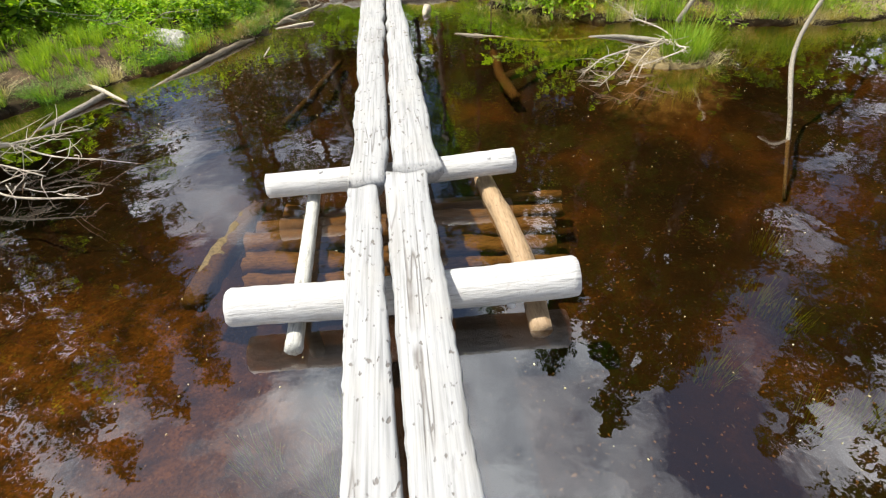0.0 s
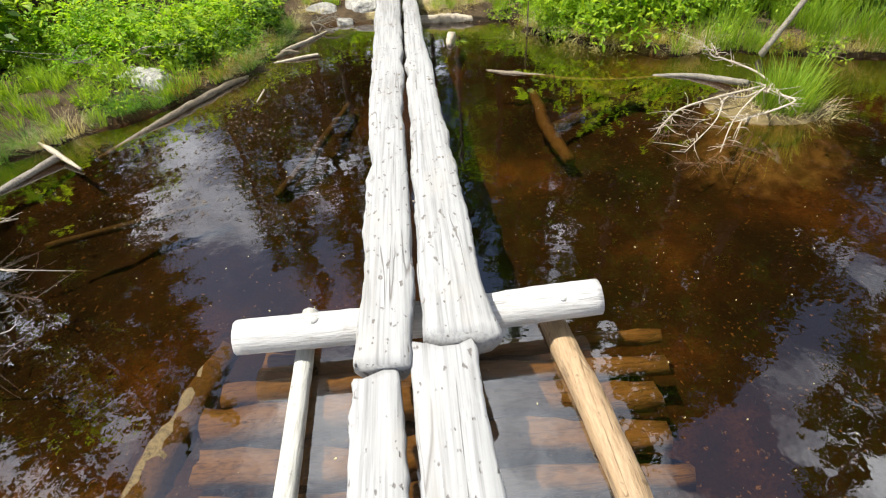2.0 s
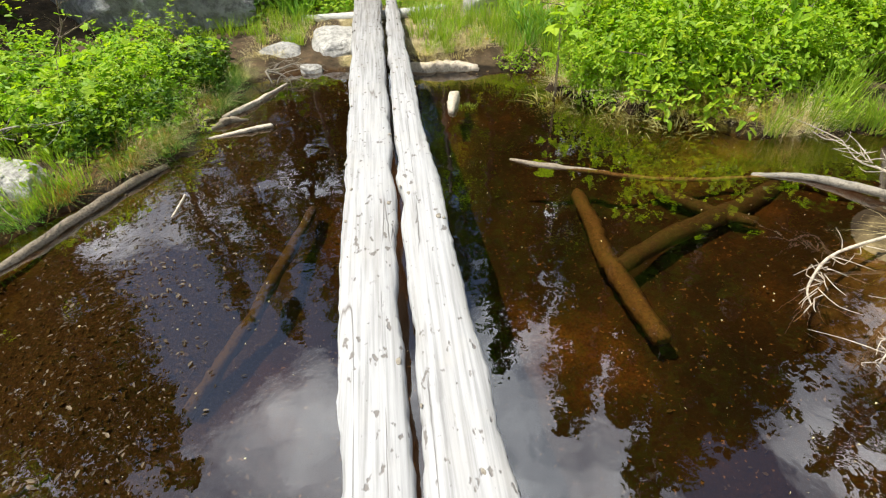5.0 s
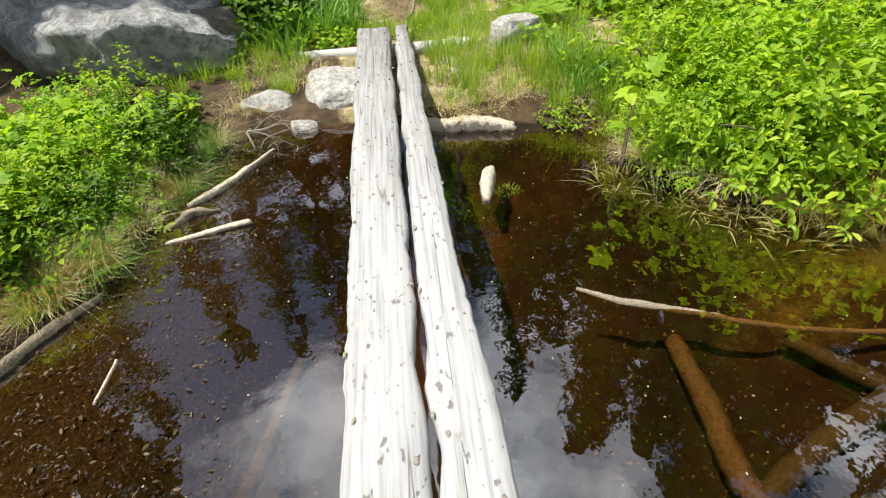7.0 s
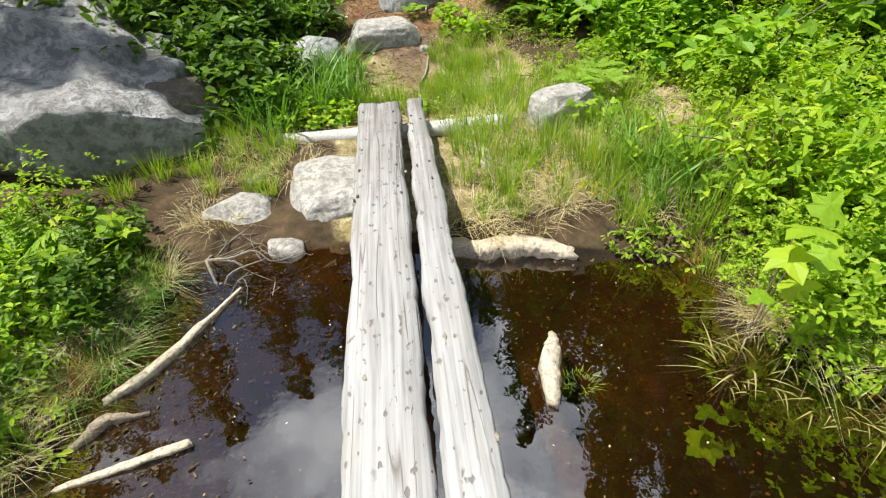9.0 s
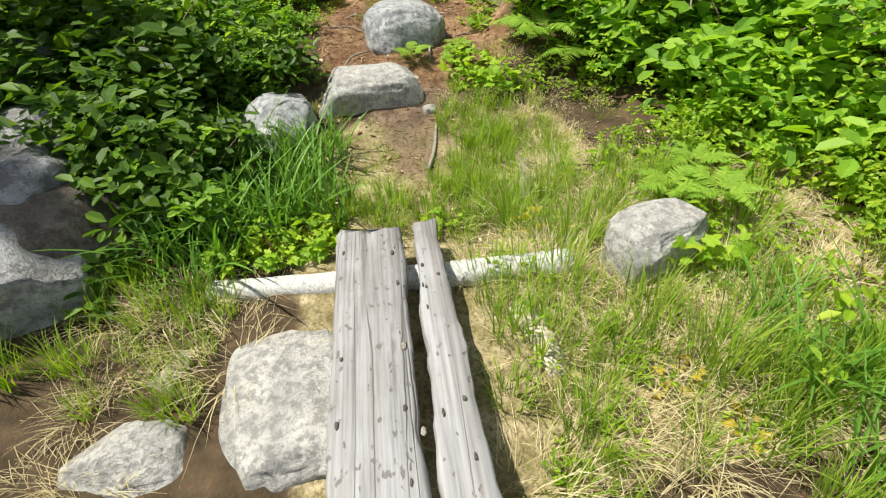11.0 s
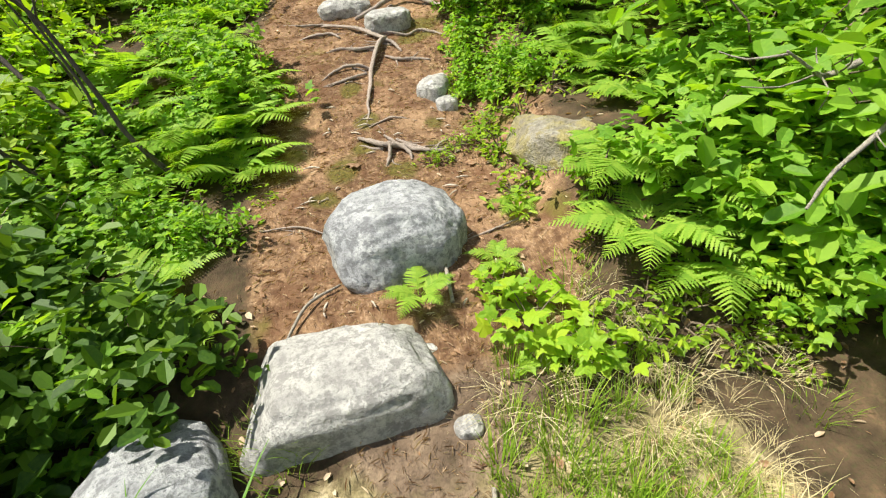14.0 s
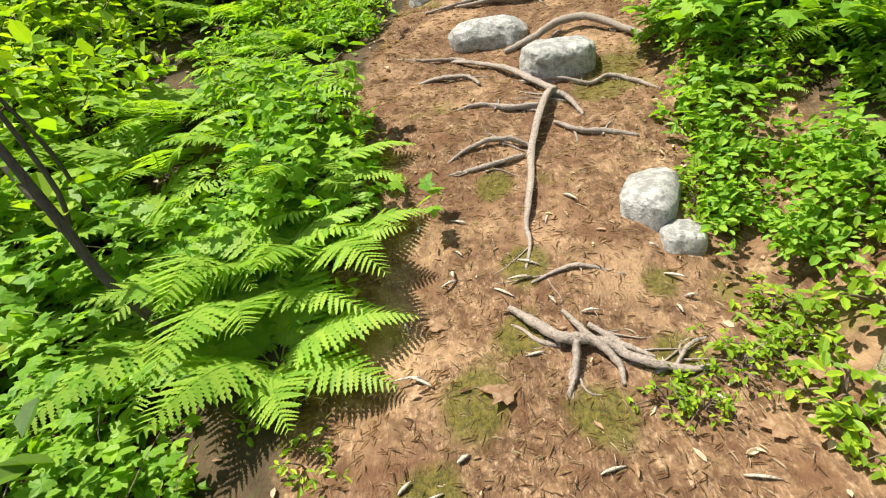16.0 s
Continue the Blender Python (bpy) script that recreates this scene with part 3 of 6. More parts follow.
def blades_mesh(name, seed, count, r, length, width, mat, lean=0.6, droop=0.5):
    """A tuft of grass or sedge blades that bend over."""
    rng = np.random.default_rng(seed)
    vs, fs = [], []
    for k in range(count):
        a = rng.random() * 6.28
        q = r * math.sqrt(rng.random())
        base = np.array((math.cos(a) * q, math.sin(a) * q, -0.02))
        a2 = a + rng.standard_normal() * 0.7
        out = np.array((math.cos(a2), math.sin(a2), 0))
        sd = np.array((-out[1], out[0], 0))
        ln = length * (0.45 + 0.65 * rng.random())
        le = lean * (0.2 + rng.random())
        w = width * (0.6 + 0.6 * rng.random())
        b0 = len(vs)
        for j in range(4):
            t = j / 3
            c = base + out * ln * (le * t * 0.5 + droop * le * t * t) + np.array((0, 0, ln * (t - droop * le * 0.75 * t * t)))
            e = sd * w * (1 - t) ** 0.7 * 0.5
            if j < 3:
                vs += [c - e, c + e]
            else:
                vs.append(c)
        fs += [(b0, b0 + 1, b0 + 3, b0 + 2), (b0 + 2, b0 + 3, b0 + 5, b0 + 4), (b0 + 4, b0 + 5, b0 + 6)]
    return mesh_from(name, np.array(vs), fs, mat, True)


# ---- ground and water ----
def axis_steps(lo, hi, step, far_lo, far_hi):
    mid = np.arange(lo, hi + step / 2, step)
    grow = np.cumsum(0.12 * 1.22 ** np.arange(1, 60))
    left = lo - grow[grow < lo - far_lo]
    right = hi + grow[grow < far_hi - hi]
    return np.concatenate([left[::-1], mid, right])


MOSS_AT = ((0.16, 13.72, 0.11), (-0.06, 13.2, 0.13), (0.58, 13.32, 0.1), (0.1, 13.44, 0.1), (0.3, 13.16, 0.12), (0.72, 14.85, 0.16), (0.9, 15.1, 0.16), (0.62, 13.62, 0.08), (-0.2, 12.95, 0.1), (0.1, 14.2, 0.1))
gx = axis_steps(-5.5, 5.5, 0.062, -320, 320)
gy = axis_steps(-1.0, 20.0, 0.062, -320, 400)
GX, GY = np.meshgrid(gx, gy)
flat_x, flat_y = GX.ravel(), GY.ravel()
flat_z = heights(flat_x, flat_y)
nx, ny = len(gx), len(gy)
idx = np.arange(nx * ny).reshape(ny, nx)
quads = np.stack([idx[:-1, :-1], idx[:-1, 1:], idx[1:, 1:], idx[1:, :-1]], -1).reshape(-1, 4)
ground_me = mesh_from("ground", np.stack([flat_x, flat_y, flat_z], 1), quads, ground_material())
sd_all = shore(flat_x, flat_y)
off_all = path_offset(flat_x, flat_y)
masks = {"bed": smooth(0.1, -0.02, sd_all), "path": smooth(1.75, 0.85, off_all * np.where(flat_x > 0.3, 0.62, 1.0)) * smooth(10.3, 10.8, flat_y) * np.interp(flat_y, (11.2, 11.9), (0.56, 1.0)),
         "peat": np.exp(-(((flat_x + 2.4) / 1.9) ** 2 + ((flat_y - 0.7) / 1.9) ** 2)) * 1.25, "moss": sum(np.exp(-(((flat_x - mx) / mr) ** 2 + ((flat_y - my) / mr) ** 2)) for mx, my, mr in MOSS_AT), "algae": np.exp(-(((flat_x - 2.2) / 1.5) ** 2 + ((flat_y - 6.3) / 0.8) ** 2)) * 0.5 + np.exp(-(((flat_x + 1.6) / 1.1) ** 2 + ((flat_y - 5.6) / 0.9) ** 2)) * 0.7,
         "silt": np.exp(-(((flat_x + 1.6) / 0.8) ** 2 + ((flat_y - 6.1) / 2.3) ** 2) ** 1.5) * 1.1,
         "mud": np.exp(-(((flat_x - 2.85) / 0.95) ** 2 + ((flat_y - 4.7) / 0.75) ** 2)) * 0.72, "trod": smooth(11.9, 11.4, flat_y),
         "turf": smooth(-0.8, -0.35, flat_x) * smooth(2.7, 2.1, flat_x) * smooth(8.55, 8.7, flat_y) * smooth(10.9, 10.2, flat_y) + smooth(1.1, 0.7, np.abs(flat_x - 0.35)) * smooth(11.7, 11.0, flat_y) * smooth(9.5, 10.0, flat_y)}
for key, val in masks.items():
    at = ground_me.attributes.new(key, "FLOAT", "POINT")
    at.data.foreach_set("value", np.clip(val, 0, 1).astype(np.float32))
lone("ground", ground_me, "forest floor, needle-covered path, turf and peaty pond bed", "ground", kind="structure")

wx, wy = np.meshgrid(np.linspace(-13, 13, 40), np.linspace(-9, 9.2, 30))
wi = np.arange(1200).reshape(30, 40)
water_me = mesh_from("water", np.stack([wx.ravel(), wy.ravel(), wx.ravel() * 0 + LEVEL], 1), np.stack([wi[:-1, :-1], wi[:-1, 1:], wi[1:, 1:], wi[1:, :-1]], -1).reshape(-1, 4), water_material())
lone("water", water_me, "still clear tea-brown pond water mirroring sky and trees", "water", kind="structure")


# ---- footbridge of hewn planks on a log crib ----
def plank_mesh(name, edge_pts, thick, seed):
    """A hewn half-log: (y, left x, right x, top z) stations, flat top, rounded belly, ragged edges."""
    rng = np.random.default_rng(seed)
    st = np.array(edge_pts, float)
    ragged = 0.005 if thick < 0.12 else 0.0085
    ys = np.arange(st[0, 0], st[-1, 0], 0.045)
    ys = np.append(ys, st[-1, 0])
    xl, xr, zt = (np.interp(ys, st[:, 0], st[:, k]) for k in (1, 2, 3))
    knots_y = np.arange(st[0, 0] - 0.5, st[-1, 0] + 0.5, 0.23)
    xl = xl + np.interp(ys, knots_y, rng.standard_normal(len(knots_y)) * ragged) + 0.0024 * rng.standard_normal(len(ys))
    xr = xr + np.interp(ys, knots_y, rng.standard_normal(len(knots_y)) * ragged) + 0.0024 * rng.standard_normal(len(ys))
    prof = [(0.0, -0.45), (0.01, -0.12), (0.07, -0.012), (0.3, 0.0), (0.5, 0.002), (0.72, 0.0), (0.93, -0.012), (0.99, -0.12), (1.0, -0.45), (0.86, -0.85), (0.5, -1.0), (0.14, -0.85)]
    v = []
    for k, y in enumerate(ys):
        for j, (u, w) in enumerate(prof):
            jit = rng.standard_normal(2) * 0.0006
            chip = -0.006 * max(0, rng.standard_normal() - 1.0) if j in (2, 6, 3, 5) else 0
            v.append((xl[k] + (xr[k] - xl[k]) * u + jit[0], y + (rng.standard_normal() * 0.012 if k in (0, len(ys) - 1) else 0), zt[k] + w * thick + jit[1] + chip + 0.0015 * math.sin(y * 3 + u * 4 + seed)))
    m = len(prof)
    f = []
    for k in range(len(ys) - 1):
        for j in range(m):
            a, b = k * m + j, k * m + (j + 1) % m
            f.append((a, b, b + m, a + m))
    f += [tuple(range(m))[::-1], tuple(range((len(ys) - 1) * m, len(ys) * m))]
    return mesh_from(name, np.array(v), f, M_PLANK, False)


bridge = thing("footbridge", pose(0, 2, 0), "sun-bleached plank footbridge resting on peeled logs over the pond", "footbridge")
bridge_in = bridge.matrix_world.inverted()


def bridge_part(name, me, label=""):
    ob = part(name, me, bridge, label)
    ob.matrix_parent_inverse = bridge_in
    return ob


A_Z = 0.552
bridge_part("plank", plank_mesh("plank_near_l", [(-2.2, -0.20, 0.02, A_Z), (0.5, -0.262, -0.068, A_Z), (1.4, -0.30, -0.105, A_Z), (2.33, -0.335, -0.145, A_Z)], 0.11, 1))
bridge_part("plank", plank_mesh("plank_near_r", [(-2.2, 0.03, 0.28, A_Z + 0.01), (0.5, -0.045, 0.192, A_Z + 0.01), (1.4, -0.075, 0.175, A_Z + 0.01), (2.43, -0.112, 0.155, A_Z + 0.01)], 0.11, 2))
bridge_part("plank", plank_mesh("plank_far_l", [(2.36, -0.325, -0.1, 0.585), (2.84, -0.305, -0.075, 0.578), (4.7, -0.35, -0.092, 0.57), (6.3, -0.375, -0.075, 0.566), (7.4, -0.39, -0.075, 0.566), (9.92, -0.405, -0.078, 0.588)], 0.15, 3), "long hewn plank with chipped edges, grey at its end")
bridge_part("plank", plank_mesh("plank_far_r", [(2.46, -0.065, 0.262, 0.59), (2.8, -0.05, 0.235, 0.58), (3.6, -0.055, 0.215, 0.575), (4.65, -0.06, 0.182, 0.57), (6.25, -0.052, 0.15, 0.566), (7.3, -0.05, 0.14, 0.566), (8.6, -0.035, 0.13, 0.572), (9.95, -0.015, 0.118, 0.588)], 0.15, 4), "long hewn plank, narrower and grey at its end")
rngb = np.random.default_rng(5)
for nm, pts, sq, lab in (("cross_log", [(-0.91, 1.62, 0.35, 0.1), (-0.4, 1.6, 0.352, 0.101), (0.3, 1.59, 0.355, 0.105), (0.85, 1.585, 0.365, 0.109)], 1, "peeled bleached round log"),
                         ("cross_log", [(-0.92, 2.76, 0.348, 0.083), (0.0, 2.76, 0.355, 0.087), (0.78, 2.78, 0.37, 0.088)], 1, "peeled bleached round log")):
    bridge_part(nm, mesh_from(nm, *tube(pts, 40, 18, 0.02, rngb), M_BEAM), lab)
for c in ((-0.55, 2.75, 0.43), (0.6, 2.74, 0.43), (0.42, 1.58, 0.445), (-0.7, 1.61, 0.43), (0.5, 1.5, 0.29)):
    kn = part("knot", rock_mesh("knot", (0.024, 0.02, 0.015), c[0] * 9, M_BEAM, 2, 0.4), bridge)
    kn.matrix_parent_inverse = bridge_in
    kn.location = c
rk = random.Random(12)
for k in range(22):
    y = rk.uniform(2.9, 9.7)
    x = rk.choice((-0.35, -0.09, -0.03, 0.12)) + rk.uniform(-0.03, 0.05)
    s = rk.uniform(0.5, 1.0)
    kn = part("knot", rock_mesh("knot", (0.012 * s, 0.022 * s, 0.0035), k * 1.3, M_DRIFT, 2, 0.5), bridge)
    kn.matrix_parent_inverse = bridge_in
    kn.location = (x, y, 0.572 - 0.0013 * (y - 2.9) + max(0, y - 7.4) * 0.009)
for k in range(18):
    y = rk.uniform(8.5, 9.9)
    x = rk.choice((-0.375, -0.36, -0.12, 0.0, 0.08)) + rk.uniform(-0.012, 0.012)
    kn = part("notch", rock_mesh("notch", (0.007 * rk.uniform(0.7, 1.3), 0.018 * rk.uniform(0.6, 1.4), 0.006), k * 2.3, M_TRUNK, 2, 0.5), bridge, "dark worn notch")
    kn.matrix_parent_inverse = bridge_in
    kn.location = (x, y, 0.566 + 0.0088 * (y - 7.4))
bridge_part("side_log", mesh_from("side_log", *tube([(-0.605, 1.42, 0.212, 0.047), (-0.62, 2.0, 0.215, 0.047), (-0.645, 3.0, 0.22, 0.044)], 22, 8, 0.03, rngb), M_LEG), "grey squared log under the cross logs")
bridge_part("side_log", mesh_from("side_log", *tube([(0.65, 1.42, 0.155, 0.06), (0.665, 2.0, 0.16, 0.07), (0.58, 2.9, 0.165, 0.065)], 22, 11, 0.05, rngb), M_WETLOG), "wet orange-brown log half under water")
bridge_part("side_log", mesh_from("side_log", *tube([(-1.3, 1.95, 0.07, 0.07), (-1.2, 2.4, 0.08, 0.075), (-1.1, 2.95, 0.06, 0.055)], 22, 10, 0.14, rngb), M_DROWNED), "sunken brown log")
for y, xl, xr, r in ((2.08, -1.0, 0.97, 0.062), (2.26, -1.04, 0.94, 0.068), (2.44, -1.08, 0.98, 0.066), (2.62, -1.02, 1.1, 0.064), (2.8, -0.86, 1.14, 0.05)):
    bridge_part("sunken_log", mesh_from("sunken_log", *tube([(xl, y + 0.02, 0.08, r), (-0.4, y + rngb.normal() * 0.02, 0.045, r * 1.05), (0.3, y + 0.03, 0.02, r), (xr, y - 0.02, 0.03, r * 0.85)], 26, 10, 0.16, rngb, jag=0.03), M_CRIB))
for px, py, top in ((-0.61, 1.78, 0.17), (-0.64, 2.7, 0.18)):
    bridge_part("post", mesh_from("post", *tube([(px, py, -0.4, 0.045), (px, py, top, 0.045)], 6, 8, 0.08, rngb), M_SUNK))

# the end sill on the bank
sill = lone("sill_log", mesh_from("sill_log", *tube([(-1.06, 9.82, 0.39, 0.06), (-0.3, 9.74, 0.4, 0.064), (0.2, 9.7, 0.41, 0.068), (0.75, 9.66, 0.43, 0.068)], 34, 14, 0.04, rngb), M_LEG),
            "pale grey sill log lying in the grass under the plank ends", "log")

# ---- rocks ----
R = [("rock", (-0.62, 9.22, 0.16), (0.34, 0.43, 0.25), 1.2, M_GRANITE, "large pale granite rock beneath the plank edge", 10),
     ("rock", (-1.26, 9.04, 0.21), (0.25, 0.17, 0.16), 2.1, M_GRANITE, "white-topped rock at the water's edge", 0),
     ("rock", (1.18, 9.68, 0.46), (0.24, 0.16, 0.19), 3.3, M_GRANITE, "grey angular rock beside the sill log", 22),
     ("boulder", (-0.85, 11.42, 0.52), (0.26, 0.27, 0.24), 4.7, M_GRANITE_D, "rounded blue-grey boulder half hidden by leaves", 20),
     ("boulder", (-0.18, 11.7, 0.56), (0.39, 0.25, 0.24), 5.6, M_GRANITE, "pale flat-topped boulder, a step of the path", 2),
     ("boulder", (0.14, 12.4, 0.84), (0.34, 0.28, 0.24), 6.4, M_GRANITE_D, "rounded speckled granite boulder in the path", 12),
     ("rock", (0.2, 15.64, 1.61), (0.26, 0.16, 0.12), 7.2, M_GRANITE, "pale rock held by roots", -10),
     ("rock", (0.57, 15.15, 1.5), (0.22, 0.16, 0.13), 8.1, M_GRANITE, "pale angular rock between roots", 15),
     ("rock", (-0.2, 16.4, 1.83), (0.12, 0.1, 0.09), 9.9, M_GRANITE, "small pale rock on the path", 0),
     ("rock", (0.71, 14.02, 1.12), (0.11, 0.19, 0.12), 10.4, M_GRANITE, "pale rock edging the path", -25),
     ("rock", (0.76, 13.8, 1.06), (0.08, 0.08, 0.07), 23.4, M_GRANITE, "small pale rock edging the path", -10),
     ("rock", (1.26, 12.88, 1.0), (0.34, 0.36, 0.15), 11.3, M_MOSSY, "flat mossy rock slab on the bank", 20),
     ("stone", (0.25, 11.45, 0.53), (0.06, 0.05, 0.035), 13.1, M_GRANITE, "small pale stone on the path", 0),
     ("stone", (0.17, 11.8, 0.65), (0.09, 0.06, 0.04), 14.2, M_GRANITE, "small pale stone on the path", 0),
     ("stone", (-4.7, 7.6, 0.4), (0.26, 0.16, 0.12), 15.8, M_GRANITE, "pale stone by the bank", 0),
     ("stone", (-4.9, 7.2, 0.36), (0.14, 0.12, 0.1), 16.8, M_GRANITE, "pale stone by the bank", 0),
     ("rock", (-2.85, 6.55, 0.22), (0.36, 0.18, 0.19), 17.5, M_GRANITE, "whitish rock face in the bank", -20),
     ("rock", (-0.9, 8.68, 0.17), (0.15, 0.09, 0.06), 18.5, M_GRANITE, "flat pale stone at the water's edge", -20),
     ("boulder", (-3.05, 11.35, 0.1), (1.75, 1.6, 1.2), 19.4, M_BOULDER, "big dark grey boulder with lichen beside the pond", -12),
     ("boulder", (-2.0, 10.22, 0.45), (0.6, 0.4, 0.42), 22.4, M_BROWNROCK, "dark brown layered rock against the big boulder", 6),
     ("boulder", (-5.2, 12.3, 0.9), (1.4, 1.0, 1.15), 20.4, M_BOULDER, "big grey boulder in the bushes", 10),
     ("boulder", (-7.2, 9.6, 0.7), (0.9, 0.7, 0.7), 21.4, M_BOULDER, "grey boulder in the bushes", 40)]
BLOCKY = {10.4: 0.45, 23.4: 0.45, 17.5: 0.45, 5.6: 0.45, 6.4: 0.3, 3.3: 0.6, 8.1: 0.3, 7.2: 0.3, 1.2: 0.35}
for nm, at_, size, seed, mat, lab, rz in R:
    big = nm == "boulder"
    lone(nm, rock_mesh(nm, size, seed, mat, 6 if size[0] > 1.7 else 5 if big or size[0] > 0.2 else 3, 0.42 if size[0] > 0.8 else 0.16, BLOCKY.get(seed, 0.22)), lab, nm, m=pose(*at_, 0, 13 if size[0] > 1.7 else 0, rz))

# ---- dead wood in and round the pond ----
rngd = np.random.default_rng(8)


def wood(name, pts, mat, lab, cat="log", count=20, sides=8, rough=0.1, jag=0.02):
    return lone(name, mesh_from(name, *tube(pts, count, sides, rough, rngd, jag=jag), mat), lab, cat)


L = LEVEL
wood("driftwood_log", [(-2.75, 5.2, L - 0.03, 0.016), (-2.38, 5.85, L + 0.005, 0.026), (-2.1, 6.42, L + 0.015, 0.028), (-1.86, 6.75, L + 0.01, 0.016)], M_MUDWOOD, "long grey driftwood pole lying along the bank", "log", 34, 9, 0.24, 0.06)
wood("driftwood_log", [(-3.75, 3.9, L - 0.1, 0.035), (-3.4, 4.5, L - 0.03, 0.035), (-3.05, 5.15, L + 0.04, 0.03)], M_DRIFT, "grey branch slanting out of the water")
wood("bleached_branch", [(-3.35, 5.4, L + 0.06, 0.01), (-3.12, 5.2, L + 0.06, 0.024), (-2.78, 4.92, L + 0.02, 0.012)], M_PALE, "white bleached branch stub over the water", "branch", 14)
wood("bleached_branch", [(-1.58, 7.64, L, 0.022), (-1.44, 7.75, L + 0.02, 0.03), (-1.3, 7.98, L + 0.02, 0.03), (-1.22, 8.12, L + 0.016, 0.018), (-1.12, 8.32, L + 0.01, 0.01)], M_PALE, "pale barkless branch at the shore", "branch", 18, 8, 0.2, 0.06)
wood("bleached_branch", [(-1.6, 7.22, L, 0.011), (-1.4, 7.27, L + 0.01, 0.018), (-1.16, 7.33, L + 0.015, 0.02)], M_PALE, "short pale branch in the mud", "branch", 14, 8, 0.25, 0.06)
wood("bleached_branch", [(-1.66, 7.38, L, 0.02), (-1.54, 7.48, L + 0.015, 0.035), (-1.4, 7.52, L, 0.016)], M_MUDWOOD, "short brown and white wood chunk in the mud", "branch", 12, 8, 0.3, 0.05)
wood("bleached_twig", [(-1.58, 6.04, L + 0.01, 0.008), (-1.54, 6.24, L + 0.05, 0.009)], M_PALE, "small white twig sticking from the water", "twig", 8, 6)
wood("shore_log", [(0.16, 8.47, L + 0.03, 0.06), (0.4, 8.39, L + 0.04, 0.07), (0.6, 8.34, L + 0.035, 0.07), (0.84, 8.27, L + 0.02, 0.05)], M_PALE, "pale log edging the bank at the waterline", "log", 22, 10, 0.16, 0.05)
wood("cut_stub", [(-1.2, 9.32, 0.27, 0.075), (-1.05, 9.6, 0.28, 0.075)], M_DRIFT, "sawn end of a log buried in straw", "log", 8, 12, 0.03, 0)
wood("split_log", [(0.5, 9.08, 0.33, 0.06), (0.46, 9.26, 0.38, 0.075), (0.42, 9.42, 0.37, 0.06)], M_PALE, "weathered pale log end in the grass", "log", 12, 8, 0.05)
wood("split_log", [(0.69, 10.3, gz(0.69, 10.3) + 0.02, 0.03), (0.74, 10.5, gz(0.74, 10.5) + 0.03, 0.045), (0.79, 10.7, gz(0.79, 10.7) + 0.02, 0.03)], M_DRIFT, "grey rotten wood piece lying in straw", "log", 12, 8, 0.15)
wood("floating_pole", [(0.8, 6.4, L, 0.008), (1.0, 6.28, L + 0.004, 0.018), (1.28, 6.18, L - 0.004, 0.018), (1.6, 6.07, L - 0.022, 0.014), (2.0, 5.96, L - 0.024, 0.013), (2.5, 5.86, L - 0.012, 0.014)], M_MUDWOOD, "thin bleached pole floating at the surface", "log", 34, 8, 0.22, 0.03)
wood("driftwood_log", [(2.4, 5.9, L - 0.01, 0.02), (2.75, 5.75, L + 0.01, 0.03), (3.05, 5.4, L + 0.05, 0.03)], M_DRIFT, "pale grey log by the grassy islet")
wood("sunken_log", [(1.25, 5.33, L - 0.2, 0.04), (1.67, 5.52, L - 0.16, 0.05), (2.3, 5.72, L - 0.1, 0.05), (2.75, 5.95, L - 0.06, 0.04)], M_SUNK, "mossy green-brown sunken log", "log", 24, 9, 0.15)
wood("sunken_log", [(1.24, 6.12, L - 0.18, 0.04), (1.22, 5.62, L - 0.19, 0.05), (1.22, 5.27, L - 0.2, 0.05), (1.24, 4.75, L - 0.2, 0.045)], M_DROWNED, "orange-brown log lying under water", "log", 26, 9, 0.16)
wood("sunken_log", [(1.75, 6.0, L - 0.12, 0.035), (2.0, 5.75, L - 0.12, 0.045), (2.2, 5.5, L - 0.1, 0.035)], M_SUNK, "sunken mossy log crossing another")
wood("sunken_log", [(-0.72, 6.3, L - 0.22, 0.03), (-0.98, 5.3, L - 0.24, 0.04), (-1.2, 4.7, L - 0.26, 0.03)], M_SUNK, "long dark sunken log", "log", 26, 9, 0.2)
wood("sunken_log", [(-2.6, 4.0, L - 0.07, 0.025), (-1.85, 4.2, L - 0.035, 0.026), (-1.58, 4.32, L - 0.05, 0.018)], M_SUNK, "thin dark sunken branch")
wood("leaning_pole", [(3.0, 2.8, L - 0.35, 0.014), (3.12, 3.2, L + 0.1, 0.017), (3.5, 3.9, 0.6, 0.018), (4.15, 4.5, 1.05, 0.017), (4.9, 5.2, 1.5, 0.015)], M_DRIFT, "bare crooked dead pole leaning out of the water", "branch", 22, 8)
wood("leaning_pole", [(3.6, 6.1, 0.2, 0.03), (4.0, 6.2, 0.8, 0.025), (4.5, 6.3, 1.6, 0.02)], M_DRIFT, "thin grey dead stem on the bank", "branch", 12, 6)
wood("white_driftwood", [(0.56, 7.68, L + 0.02, 0.016), (0.54, 7.58, L + 0.05, 0.034), (0.5, 7.46, L + 0.045, 0.042), (0.46, 7.3, L, 0.03)], M_PALE, "whitish broken wood lump in straw at the surface", "branch", 14, 8, 0.34)


